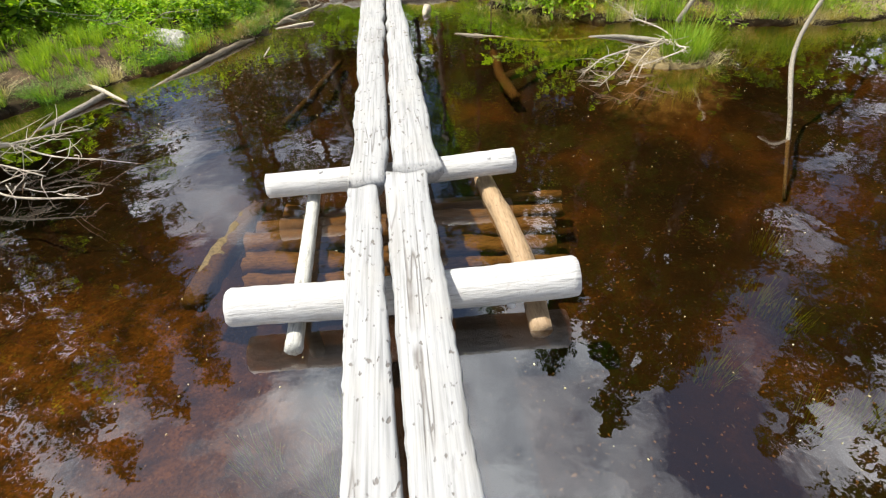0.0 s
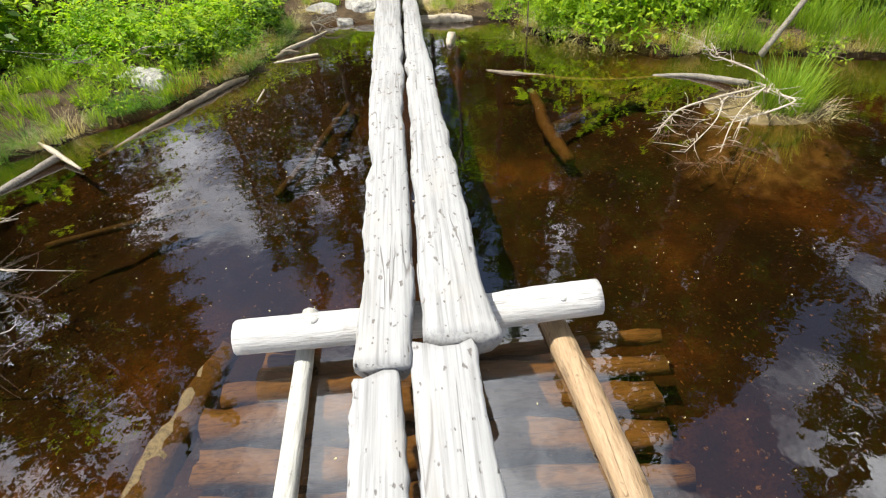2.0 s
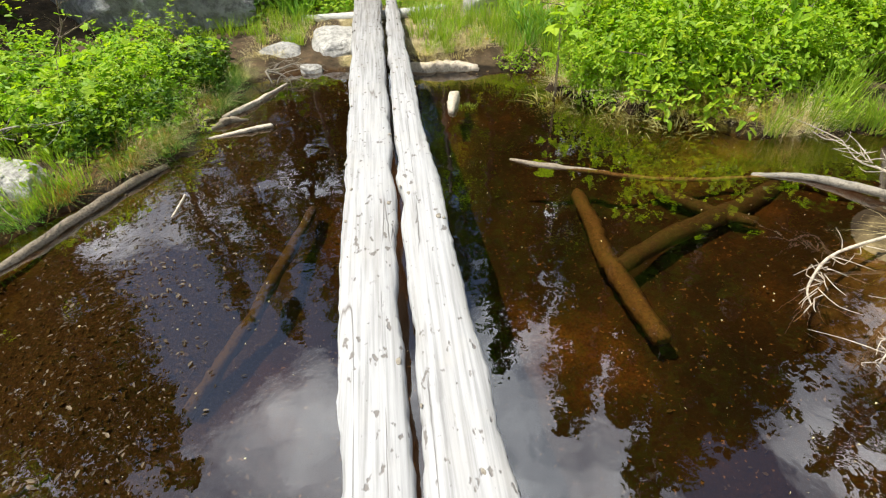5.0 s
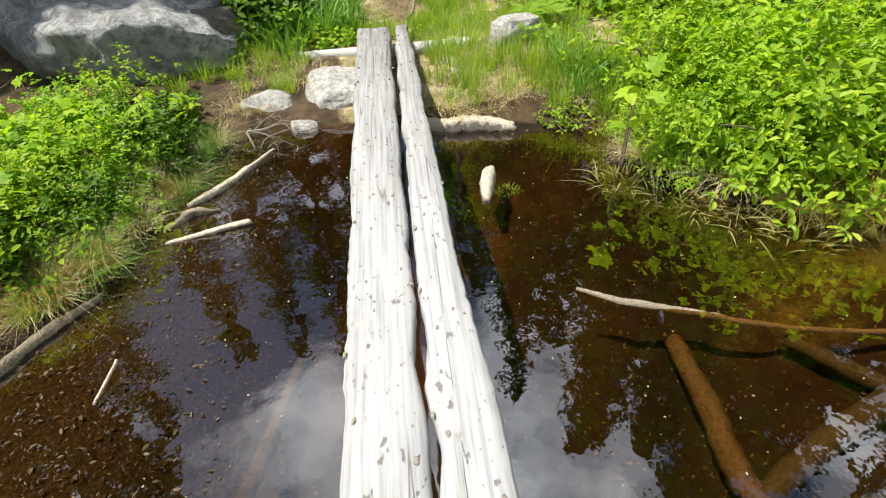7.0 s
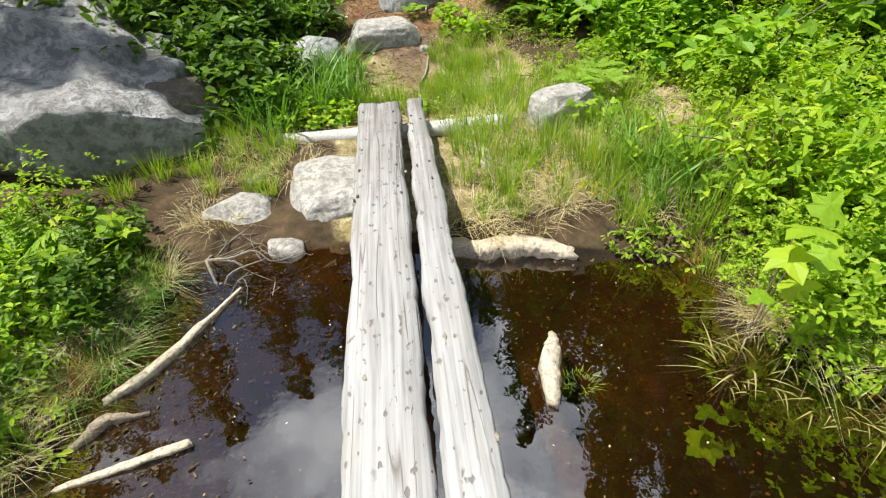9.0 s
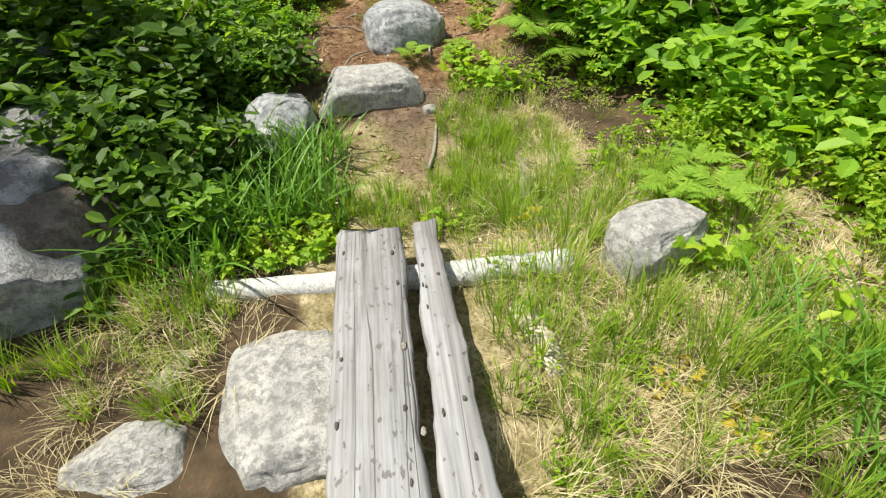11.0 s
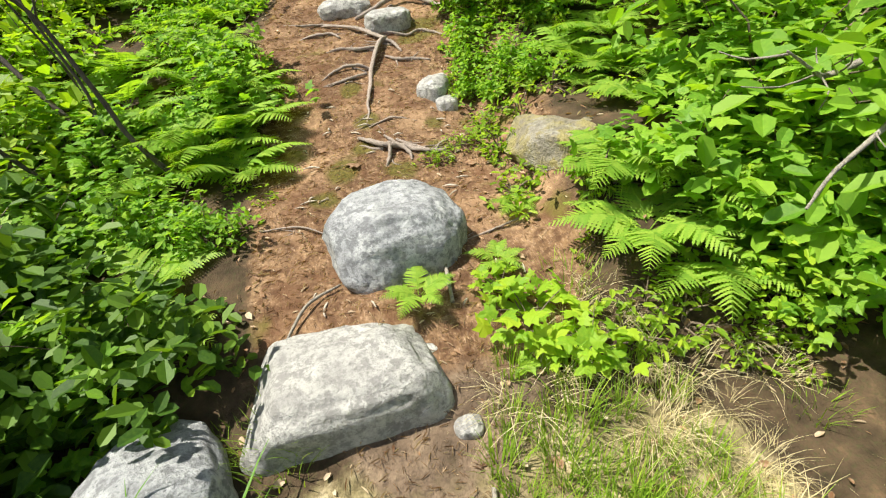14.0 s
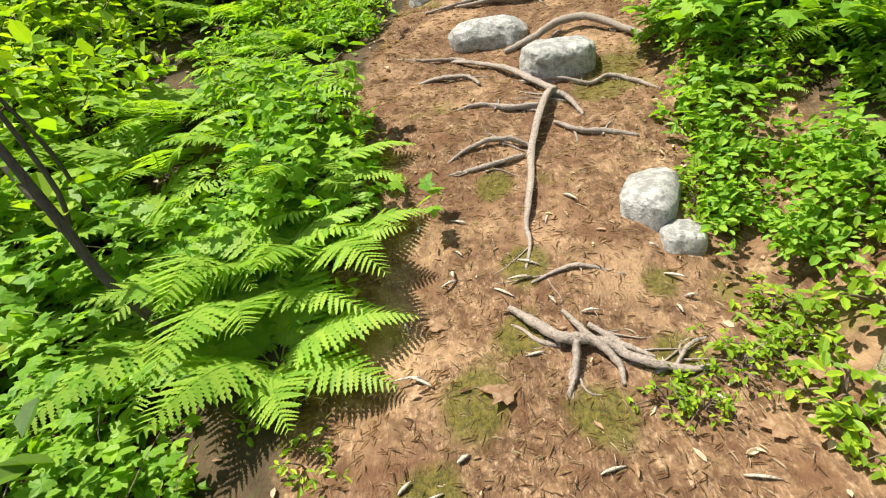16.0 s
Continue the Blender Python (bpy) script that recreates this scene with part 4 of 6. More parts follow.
def dead_branch(name, base, tips, twigs, spread, lab, mat=M_DRIFT, r=0.012, seed=1):
    """A fallen branch: limbs from one base, each with fine twigs."""
    rng = np.random.default_rng(seed)
    top = thing(name, pose(*base), lab, "branch")
    for tip in tips:
        tip = np.array(tip) - np.array(base)
        mid = tip * 0.5 + rng.standard_normal(3) * 0.09 + np.array((0, 0, 0.05))
        part("limb", mesh_from("limb", *tube([(0, 0, 0, r), (*(mid * 0.5 + rng.standard_normal(3) * 0.03), r * 0.85), (*mid, r * 0.7), (*((mid + tip) / 2 + rng.standard_normal(3) * 0.04), r * 0.5), (*tip, r * 0.3)], 18, 6, 0.2, rng), mat), top)
        pcs = []
        for k in range(twigs):
            u = 0.35 + 0.65 * rng.random()
            p = mid * 2 * u if u < 0.5 else mid + (tip - mid) * (u - 0.5) * 2
            e = p + (tip / np.linalg.norm(tip) * 0.5 + rng.standard_normal(3) * np.array((0.8, 0.8, 0.35))) * spread * (0.4 + rng.random())
            m = (p + e) / 2 + rng.standard_normal(3) * spread * 0.12
            pcs.append(tube([(*p, r * 0.32), (*m, r * 0.24), (*e, r * 0.1)], 5, 4, 0.0, rng))
        tagged(part("twig_spray", mesh_from("twig_spray", *join(pcs), mat), top), kind="stuff")
    return top


dead_branch("dead_branch", (2.98, 5.0, 0.36), [(2.42, 4.62, 0.24), (1.9, 4.66, 0.2), (1.95, 4.3, 0.2), (2.2, 4.26, 0.2), (2.62, 5.6, 0.55)], 26, 0.12, "bare bleached branch fallen from the islet into the water", M_PALE, 0.0095, 3)
dead_branch("dead_branch", (-4.0, 3.6, 0.3), [(-2.7, 4.05, 0.3), (-2.7, 3.3, 0.28), (-2.4, 3.5, 0.28), (-2.3, 3.0, 0.24), (-2.8, 2.85, 0.28)], 20, 0.22, "tangle of bare grey dead twigs over the water", M_PALE, 0.014, 5)
dead_branch("dead_branch", (-1.35, 8.55, 0.24), [(-0.9, 8.2, 0.2), (-0.95, 8.45, 0.28), (-0.75, 8.55, 0.22), (-1.1, 8.8, 0.3)], 14, 0.13, "fine bare twigs at the waterline", M_DRIFT, 0.008, 6)
dead_branch("dead_branch", (-3.2, 6.8, 0.36), [(-2.65, 6.15, 0.24), (-2.4, 6.9, 0.55), (-3.5, 6.5, 0.65)], 8, 0.25, "grey dead twigs hanging over the bank", M_DRIFT, 0.01, 7)
dead_branch("dead_branch", (2.4, 12.0, 1.5), [(1.5, 11.7, 1.65), (1.3, 11.3, 1.3), (1.9, 11.0, 1.2), (1.75, 11.4, 1.75)], 5, 0.15, "bare crooked grey branch among the leaves", M_DRIFT, 0.016, 9)
dead_branch("dead_branch", (1.3, 10.1, 0.42), [(2.0, 9.6, 0.5), (1.9, 10.6, 0.55), (1.1, 10.6, 0.45)], 8, 0.2, "dry twigs on the bank", M_DRIFT, 0.006, 10)


# ---- roots across the path ----
def root(pts, lab="weathered tree root crossing the path"):
    full = [(x + rngd.normal() * 0.006, y + rngd.normal() * 0.008, gz(x, y) + dz * 0.55, r * 0.42) for x, y, dz, r in pts]
    ob = lone("root", mesh_from("root", *tube(full, 34, 8, 0.2, rngd), M_ROOT), lab, "root", "roots across the path")
    line = smooth_line(full, 12)
    for _ in range(2):
        k = int(rngd.integers(2, 10))
        p, a = line[k], rngd.uniform(0, 6.28)
        ln = rngd.uniform(0.12, 0.34)
        ends = []
        for j in range(4):
            x, y = p[0] + math.cos(a) * ln * j / 3 + rngd.normal() * 0.012, p[1] + math.sin(a) * ln * j / 3 * 0.6 + rngd.normal() * 0.012
            ends.append((x, y, gz(x, y) + 0.008 - 0.004 * j, max(0.002, p[3] * 0.5 * (1 - 0.25 * j))))
        part("rootlet", mesh_from("rootlet", *tube(ends, 10, 6, 0.15, rngd), M_ROOT), ob)
    return ob


root([(0.084, 13.551, 0.01, 0.03), (0.16, 13.458, 0.04, 0.05), (0.255, 13.383, 0.06, 0.055), (0.375, 13.362, 0.05, 0.05), (0.465, 13.316, 0.04, 0.042), (0.58, 13.281, 0.03, 0.032), (0.66, 13.27, 0.0, 0.02)])
root([(0.272, 13.39, 0.06, 0.034), (0.246, 13.303, 0.04, 0.028), (0.206, 13.21, -0.01, 0.014)])
root([(0.242, 13.497, 0.03, 0.018), (0.312, 13.398, 0.07, 0.03), (0.372, 13.322, 0.05, 0.03), (0.393, 13.259, 0.0, 0.016)])
root([(0.33, 13.43, 0.05, 0.02), (0.422, 13.375, 0.05, 0.022), (0.5, 13.32, 0.03, 0.014)])
root([(0.55, 13.3, 0.02, 0.014), (0.6, 13.335, 0.04, 0.016), (0.677, 13.377, 0.03, 0.01)])
root([(0.159, 13.63, 0.0, 0.01), (0.286, 13.66, 0.02, 0.016), (0.364, 13.65, 0.02, 0.018), (0.494, 13.64, 0.0, 0.01)])
root([(0.133, 13.592, 0.0, 0.01), (0.19, 13.8, 0.01, 0.016), (0.206, 13.934, 0.02, 0.024), (0.231, 14.089, 0.03, 0.032), (0.306, 14.405, 0.05, 0.04), (0.414, 14.704, 0.07, 0.046), (0.475, 14.82, 0.05, 0.046)])
root([(0.475, 14.82, 0.05, 0.046), (0.383, 14.958, 0.05, 0.046), (0.252, 15.167, 0.05, 0.042), (0.064, 15.33, 0.03, 0.034), (-0.036, 15.47, 0.0, 0.02)])
root([(0.46, 14.8, 0.05, 0.042), (0.542, 14.768, 0.05, 0.036), (0.58, 14.602, 0.0, 0.02)])
root([(0.38, 14.69, 0.04, 0.034), (0.227, 14.703, 0.04, 0.034), (0.087, 14.763, 0.02, 0.026), (-0.05, 14.78, -0.01, 0.012)])
root([(0.31, 14.45, 0.02, 0.028), (0.165, 14.44, 0.04, 0.032), (0.029, 14.4, 0.03, 0.026), (-0.107, 14.347, 0.0, 0.014)])
root([(0.262, 14.373, 0.02, 0.022), (0.125, 14.311, 0.03, 0.026), (-0.006, 14.3, 0.02, 0.02), (-0.1, 14.29, 0.0, 0.01)])
root([(0.1, 15.0, 0.02, 0.022), (0.051, 15.102, 0.03, 0.03), (-0.112, 15.116, 0.03, 0.03), (-0.247, 15.164, 0.0, 0.016)])
root([(0.06, 15.42, 0.01, 0.02), (-0.036, 15.47, 0.03, 0.026), (-0.177, 15.419, 0.03, 0.024), (-0.369, 15.42, 0.0, 0.014)])
root([(0.28, 15.38, 0.02, 0.03), (0.465, 15.44, 0.07, 0.045), (0.63, 15.56, 0.1, 0.05), (0.846, 15.58, 0.09, 0.048), (1.01, 15.436, 0.06, 0.042), (1.138, 15.313, 0.02, 0.03)])
root([(0.4, 15.0, 0.02, 0.024), (0.54, 14.985, 0.04, 0.03), (0.7, 14.94, 0.04, 0.028), (0.812, 14.95, 0.05, 0.03), (0.896, 14.843, 0.04, 0.03), (0.983, 14.688, 0.0, 0.018)])
root([(0.443, 14.6, 0.02, 0.022), (0.539, 14.47, 0.04, 0.034), (0.646, 14.455, 0.03, 0.034), (0.78, 14.4, 0.0, 0.02)])
root([(0.041, 16.113, 0.0, 0.03), (0.282, 16.071, 0.05, 0.045), (0.57, 16.126, 0.04, 0.04), (0.8, 16.2, 0.0, 0.02)])
root([(0.5, 16.5, 0.0, 0.02), (0.1, 16.55, 0.04, 0.03), (-0.25, 16.75, 0.0, 0.02)])
root([(0.0, 17.3, 0.0, 0.02), (0.5, 17.2, 0.04, 0.03), (1.0, 17.5, 0.0, 0.02)])
root([(-0.2, 16.1, 0.0, 0.015), (0.2, 16.15, 0.04, 0.03), (0.6, 16.3, 0.05, 0.035), (1.0, 16.2, 0.0, 0.02)])
root([(-0.1, 16.7, 0.0, 0.02), (0.4, 16.8, 0.05, 0.035), (1.0, 16.9, 0.0, 0.02)])
root([(-0.55, 12.75, 0.01, 0.01), (-0.35, 12.72, 0.02, 0.012), (-0.2, 12.65, 0.01, 0.01)])
root([(0.45, 12.35, 0.0, 0.01), (0.65, 12.4, 0.02, 0.014), (0.9, 12.45, 0.0, 0.01)])
for pts, lab in ((((0.15, 10.7, 0.02, 0.012), (0.22, 10.95, 0.025, 0.014), (0.27, 11.2, 0.02, 0.01)), "old grey stick lying on the trodden path"),
                 (((0.33, 11.95, 0.02, 0.012), (0.34, 12.1, 0.03, 0.012), (0.36, 12.2, 0.02, 0.008)), "broken stick on the path"),
                 (((-0.4, 11.95, 0.02, 0.006), (-0.3, 12.1, 0.04, 0.007), (-0.15, 12.2, 0.02, 0.005)), "bent dry stick on the path")):
    lone("stick", mesh_from("stick", *tube([(x, y, gz(x, y) + dz, r) for x, y, dz, r in pts], 10, 6, 0.15, rngd), M_DRIFT), lab, "stick")


# ---- plants: each kind built once in a few forms, then copied ----


def shrub_kind(name, seed, r, h, clusters, leaf, wide, mat, lab, template=OVATE_V, tf=OVATE_F, per=6, cat="shrub", flatness=0.5, low=0.12):
    st, fo = shrub_meshes(name, seed, r, h, clusters, leaf, wide, mat, template, tf, per, flatness, low)
    return ("shrub", name, (("woody_stem", st), ("foliage", fo)), lab, cat)


def fern_kind(seed, length, fronds, arch, pairs=16, seg=5):
    meshes = [frond_mesh("frond", length * (0.85 + 0.1 * k), seed + k, L_FERN, pairs, arch + 0.12 * k, seg) for k in range(3)]
    rng = np.random.default_rng(seed)
    parts = []
    for k in range(fronds):
        parts.append((meshes[k % 3], pose(0, 0, 0, 0, 0, 360 * k / fronds + rng.uniform(-14, 14)) @ pose(0, 0.02, 0, 14 + rng.uniform(-10, 16), rng.uniform(-12, 12), 0)))
    return parts


def plant_shrub(kind, x, y, s, turn, dz=0.0, label="", tall=1.0):
    _, name, meshes, lab, cat = kind
    ob = thing(name, pose(x, y, gz(x, y) + dz, 0, 0, turn) @ Matrix.Diagonal((s, s, s * tall, 1)), label or lab, cat, name + "s of the bank")
    for pn, me in meshes:
        tagged(part(pn, me, ob), kind="stuff")
    return ob


def plant_fern(parts, x, y, s, turn, lift=0.0, tip=(0, 0)):
    ob = thing("fern", pose(x, y, gz(x, y) + lift, tip[0], tip[1], turn) @ Matrix.Scale(s, 4), "bright green fern with arching lacy fronds", "fern", "ferns along the path")
    for me, m in parts:
        fr = part("frond", me, ob)
        fr.matrix_local = m
    return ob


def plant_tuft(name, me, x, y, s, turn, lab, cat="grass", dz=0.0):
    return lone(name, me, lab, cat, name + "s", m=pose(x, y, gz(x, y) + dz, 0, 0, turn) @ Matrix.Scale(s, 4))


def put_sedge(s0, s1, lab):
    """A sedge: some three dozen blades round one base."""
    def place(x, y):
        top = thing("sedge", pose(x, y, gz(x, y) - 0.02, 0, 0, rp.uniform(0, 360)) @ Matrix.Scale(rp.uniform(s0, s1), 4), lab, "grass", "sedges by the path")
        for k in range(34):
            b = part("blade", rp.choice(BLADES), top)
            a = rp.uniform(0, 360)
            q = 0.11 * math.sqrt(rp.random())
            b.matrix_local = pose(q * math.cos(k), q * math.sin(k), 0, rp.uniform(-8, 12), rp.uniform(-8, 8), a) @ Matrix.Scale(rp.uniform(0.6, 1.15), 4)
    return place


HUCK = [shrub_kind("berry_shrub", 11 + k, 0.42, 0.5, (150, 190, 110)[k], (0.06, 0.046, 0.08)[k], 0.6, (L_SHRUB, L_SHRUB, L_BROAD)[k], "bright green leafy berry shrub", per=7) for k in range(3)]
HUCK.append(shrub_kind("pale_shrub", 16, 0.4, 0.52, 95, 0.075, 0.6, L_MAPLE, "yellow-green sunlit shrub with fresh leaves", per=6))
# shrubs for shaded spots; the shade is in their leaf colour
SHADED_SHRUBS = [shrub_kind("leafy_shrub", 21 + k, 0.55, 0.8, 112, 0.122, 0.66, L_SHADED, "dark green broad-leaved shrub in half shade", per=7, low=0.0) for k in range(3)]
FAR = [shrub_kind("thicket_shrub", 25 + k, 0.5, 0.72, 75, (0.1, 0.12)[k], 0.62, (L_SHRUB, L_SHADED)[k], "leafy green shrub of the thicket", per=6) for k in range(2)]
PALE_FAR = [shrub_kind("sunlit_shrub", 28 + k, 0.5, 0.66, 70, 0.1, 0.7, (L_SHRUB, L_MAPLE)[k], "sunlit yellow-green shrub of the slope", per=6) for k in range(2)]
BROAD = [shrub_kind("broadleaf_shrub", 31 + k, 0.5, 0.7, 78, 0.128, 0.66, L_BROAD, "green shrub with large oval leaves", per=6, low=0.05) for k in range(2)]
MAPLE = [shrub_kind("maple_sapling", 41 + k, 0.3, 0.38, 22, 0.12, 0.95, L_MAPLE, "young maple with lobed yellow-green leaves", MAPLE_V, MAPLE_F, 3, "sapling", 0.35) for k in range(2)]
MAPLE_D = [shrub_kind("maple_shrub", 51 + k, 0.55, 0.65, 70, 0.115, 0.95, L_BROAD, "maple shrub with lobed green leaves", MAPLE_V, MAPLE_F, 4, "shrub", 0.35) for k in range(2)]
SHOOT = shrub_kind("maple_shoot", 47, 0.14, 0.58, 3, 0.19, 1.0, L_MAPLE, "young maple shoot with big leaves", MAPLE_V, MAPLE_F, 2, "sapling", 0.3, 0.9)
GOLD = shrub_kind("yellow_seedling", 61, 0.1, 0.1, 7, 0.06, 0.9, L_GOLD, "small seedling with yellow leaves", MAPLE_V, MAPLE_F, 2, "seedling", 0.3)
HERB = [shrub_kind("low_herb", 71 + k, 0.16, 0.14, 24, 0.045, 0.5, L_SHRUB, "low leafy herb at the path's edge", per=5, cat="herb") for k in range(2)]
FERNS = [fern_kind(81, 0.55, 9, 0.5), fern_kind(91, 0.62, 10, 0.45), fern_kind(101, 0.42, 7, 0.55)]
FINE = [fern_kind(84, 0.55, 9, 0.5, 20, 13), fern_kind(94, 0.6, 9, 0.42, 21, 13), fern_kind(104, 0.42, 7, 0.55, 18, 11)]
GRASS = [blades_mesh("grass_tuft", 110 + k, 80, 0.11, 0.3, 0.009, L_GRASS, 0.55, 0.5) for k in range(3)]
TALL = [blades_mesh("tall_grass", 120 + k, 150, 0.2, 0.62, 0.012, L_GRASS, 0.5, 0.5) for k in range(2)]
BLADES = [blade_mesh("blade", 0.4 + 0.05 * k, 0.02 + 0.001 * k, 0.22 + 0.14 * k, 0.55, L_SEDGE) for k in range(5)]
STRAW = [blades_mesh("straw_tuft", 140 + k, 120, 0.17, 0.2, 0.005, L_STRAW, 1.4, 0.7) for k in range(3)]
TUSS = [blades_mesh("tussock", 150 + k, 260, 0.14, 0.36, 0.004, m, 1.2, 0.8) for k, m in enumerate((L_STRAW, L_MOSSY, L_RUST))]
GREENTUSS = [blades_mesh("tussock", 155 + k, 200, 0.14, 0.34, 0.005, m, 1.1, 0.8) for k, m in enumerate((L_SEDGE, L_GRASS))]
SHORT = [blades_mesh("short_grass", 160 + k, 90, 0.12, 0.12, 0.005, L_GRASS, 0.8, 0.4) for k in range(2)]

DROWNED = blades_mesh("short_grass", 171, 60, 0.13, 0.15, 0.007, L_DROWNED, 1.0, 0.6)

rp = random.Random(3)


def free(x, y, margin=1.15):
    """Whether a plant may stand here: on land and off the trodden path."""
    a, b = np.array([float(x)]), np.array([float(y)])
    if path_offset(a, b)[0] < margin or shore(a, b)[0] < 0.02:
        return False
    return not (-0.5 < x < 0.22 and y < 10.05)


# low places round the boulders and on the bare bank where no shrub grows
CLEAR = ((-2.85, 6.5, 0.4), (-0.85, 11.25, 0.5), (-0.5, 11.2, 0.5), (-0.62, 9.2, 0.5), (-1.36, 9.0, 0.35), (1.17, 9.5, 0.4), (0.95, 11.2, 0.55), (1.2, 11.75, 0.35), (0.95, 12.3, 0.4), (-0.85, 13.1, 0.6), (-1.2, 12.6, 0.45), (1.25, 12.8, 0.45), (0.75, 13.7, 0.4))


def scatter(count, x0, x1, y0, y1, fn, margin=1.15, gap=0.0):
    done = []
    tries = 0
    while len(done) < count and tries < count * 30:
        tries += 1
        x, y = rp.uniform(x0, x1), rp.uniform(y0, y1)
        if not free(x, y, margin) or any((x - a) ** 2 + (y - b) ** 2 < gap * gap for a, b in done):
            continue
        done.append((x, y))
        fn(x, y)


def put_shrub(kinds, s0, s1, dz=-0.03, tall=1.0):
    def place(x, y):
        k, s, a = rp.choice(kinds), rp.uniform(s0, s1), rp.uniform(0, 360)
        if kinds is HERB or not any((x - cx) ** 2 + (y - cy) ** 2 < (r + 0.2 * s) ** 2 for cx, cy, r in CLEAR):
            plant_shrub(k, x, y, s, a, dz, tall=tall)
    return place


def put_fern(s0, s1):
    def place(x, y):
        k, s, a = rp.choice(FERNS), rp.uniform(s0, s1), rp.uniform(0, 360)
        if not any((x - cx) ** 2 + (y - cy) ** 2 < (r + 0.15) ** 2 for cx, cy, r in CLEAR):
            plant_fern(k, x, y, s, a)
    return place


def put_tuft(name, meshes, s0, s1, lab):
    return lambda x, y: plant_tuft(name, rp.choice(meshes), x, y, rp.uniform(s0, s1), rp.uniform(0, 360), lab)


# left bank by the pond
scatter(24, -4.4, -2.05, 7.1, 8.9, put_shrub(HUCK, 0.45, 1.0), gap=0.26)
scatter(6, -2.3, -1.85, 7.3, 8.7, put_shrub(SHADED_SHRUBS[:1] + HUCK[2:3], 0.3, 0.45), gap=0.2)
scatter(5, -3.4, -1.85, 7.2, 8.8, put_shrub(MAPLE, 0.8, 1.1), gap=0.4)
scatter(4, -2.9, -1.9, 7.8, 8.8, put_fern(0.6, 0.9), gap=0.4)
scatter(22, -8.5, -4.6, 6.0, 10.0, put_shrub(FAR, 0.9, 1.4), gap=0.45)
scatter(44, -5.4, -2.2, 5.5, 7.3, put_tuft("grass_tuft", GRASS, 0.6, 1.0, "fresh green grass tuft on the low bank"), gap=0.12)
scatter(22, -5.2, -2.4, 5.9, 7.4, put_shrub(HERB, 0.9, 1.6), gap=0.18)
scatter(9, -6.0, -3.6, 6.6, 7.8, put_shrub(HUCK, 0.5, 0.8), gap=0.3)
scatter(9, -2.25, -1.66, 6.5, 8.2, put_tuft("tussock", TUSS[:1], 0.6, 1.0, "drooping dry grass tussock on the bank"), gap=0.2)
scatter(14, -2.3, -1.68, 6.6, 8.5, put_tuft("tussock", GREENTUSS, 0.6, 0.95, "drooping green and brown tussock on the bank"), gap=0.14)
scatter(12, -2.4, -1.75, 6.8, 8.6, put_shrub(HERB, 0.9, 1.4), gap=0.14)
plant_tuft("tussock", TUSS[2], -2.2, 6.85, 0.8, 10, "rust-orange grass tussock on the bank", "grass")
plant_tuft("tussock", TUSS[2], -2.0, 6.98, 0.6, 80, "rust-orange grass tussock on the bank", "grass")
scatter(34, -4.2, -2.2, 5.3, 6.8, put_tuft("grass_tuft", GRASS, 0.5, 0.9, "fresh green grass tuft at the pond's edge"), gap=0.1)
plant_tuft("tall_grass", TALL[0], -4.25, 5.15, 0.75, 0, "bright yellow-green grass clump on the shore")
plant_tuft("tall_grass", TALL[1], -4.45, 4.95, 0.7, 50, "bright yellow-green grass clump on the shore")
plant_tuft("tussock", TUSS[0], -4.15, 5.05, 1.1, 50, "dry straw tussock under the green clump")
scatter(10, -2.2, -0.95, 8.8, 10.0, put_tuft("grass_tuft", GRASS, 0.6, 1.0, "green grass tuft between the rocks"), gap=0.12)
scatter(11, -1.6, -0.5, 8.9, 10.0, put_tuft("straw_tuft", STRAW, 0.7, 1.1, "flattened dry straw by the planks"), gap=0.12)
# left of the path: dark thicket, its shade partly put into the leaf colour
scatter(30, -3.4, -1.45, 10.7, 13.2, put_shrub(SHADED_SHRUBS, 0.75, 1.15), gap=0.3, margin=2.0)
scatter(6, -1.75, -1.15, 10.4, 10.9, put_shrub(BROAD[:1] + SHADED_SHRUBS[:1], 0.6, 0.8), gap=0.2)
scatter(6, -1.5, -0.95, 11.9, 12.6, put_shrub(BROAD, 0.4, 0.6), gap=0.25)
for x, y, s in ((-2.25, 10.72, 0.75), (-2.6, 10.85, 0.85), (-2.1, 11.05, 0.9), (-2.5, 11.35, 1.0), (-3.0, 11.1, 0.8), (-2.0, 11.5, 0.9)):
    plant_shrub(SHADED_SHRUBS[int(s * 20) % 3], x, y, s, x * 150, max(0.0, 0.35 - abs(x + 2.8) * 0.4))
scatter(14, -1.75, -0.95, 11.0, 12.5, put_shrub(SHADED_SHRUBS[:2] + MAPLE_D[:1], 0.5, 0.75), gap=0.4, margin=2.0)
scatter(12, -1.9, -0.68, 11.6, 13.4, put_shrub(MAPLE_D, 0.55, 0.85), gap=0.35, margin=1.6)
scatter(20, -7.0, -2.6, 10.8, 13.4, put_shrub(SHADED_SHRUBS, 1.0, 1.4), gap=0.5)
scatter(30, -7.5, -2.0, 13.4, 17.5, put_shrub(PALE_FAR, 0.9, 1.4), gap=0.5)
scatter(12, -2.0, -0.6, 13.5, 15.5, put_fern(0.75, 1.1), gap=0.3, margin=1.5)
scatter(9, -1.5, -0.7, 12.5, 13.4, put_shrub(HERB + MAPLE, 0.7, 1.1), gap=0.2, margin=1.4)
scatter(12, -2.4, -0.6, 12.6, 15.0, put_shrub(MAPLE_D + BROAD, 0.45, 0.7), gap=0.3, margin=1.5)
scatter(26, -4.2, -0.7, 14.2, 19.0, put_fern(0.9, 1.3), gap=0.4, margin=1.3)
scatter(22, -5.0, -0.8, 14.5, 20.0, put_shrub(MAPLE_D + HUCK, 0.7, 1.1), gap=0.5, margin=1.4)
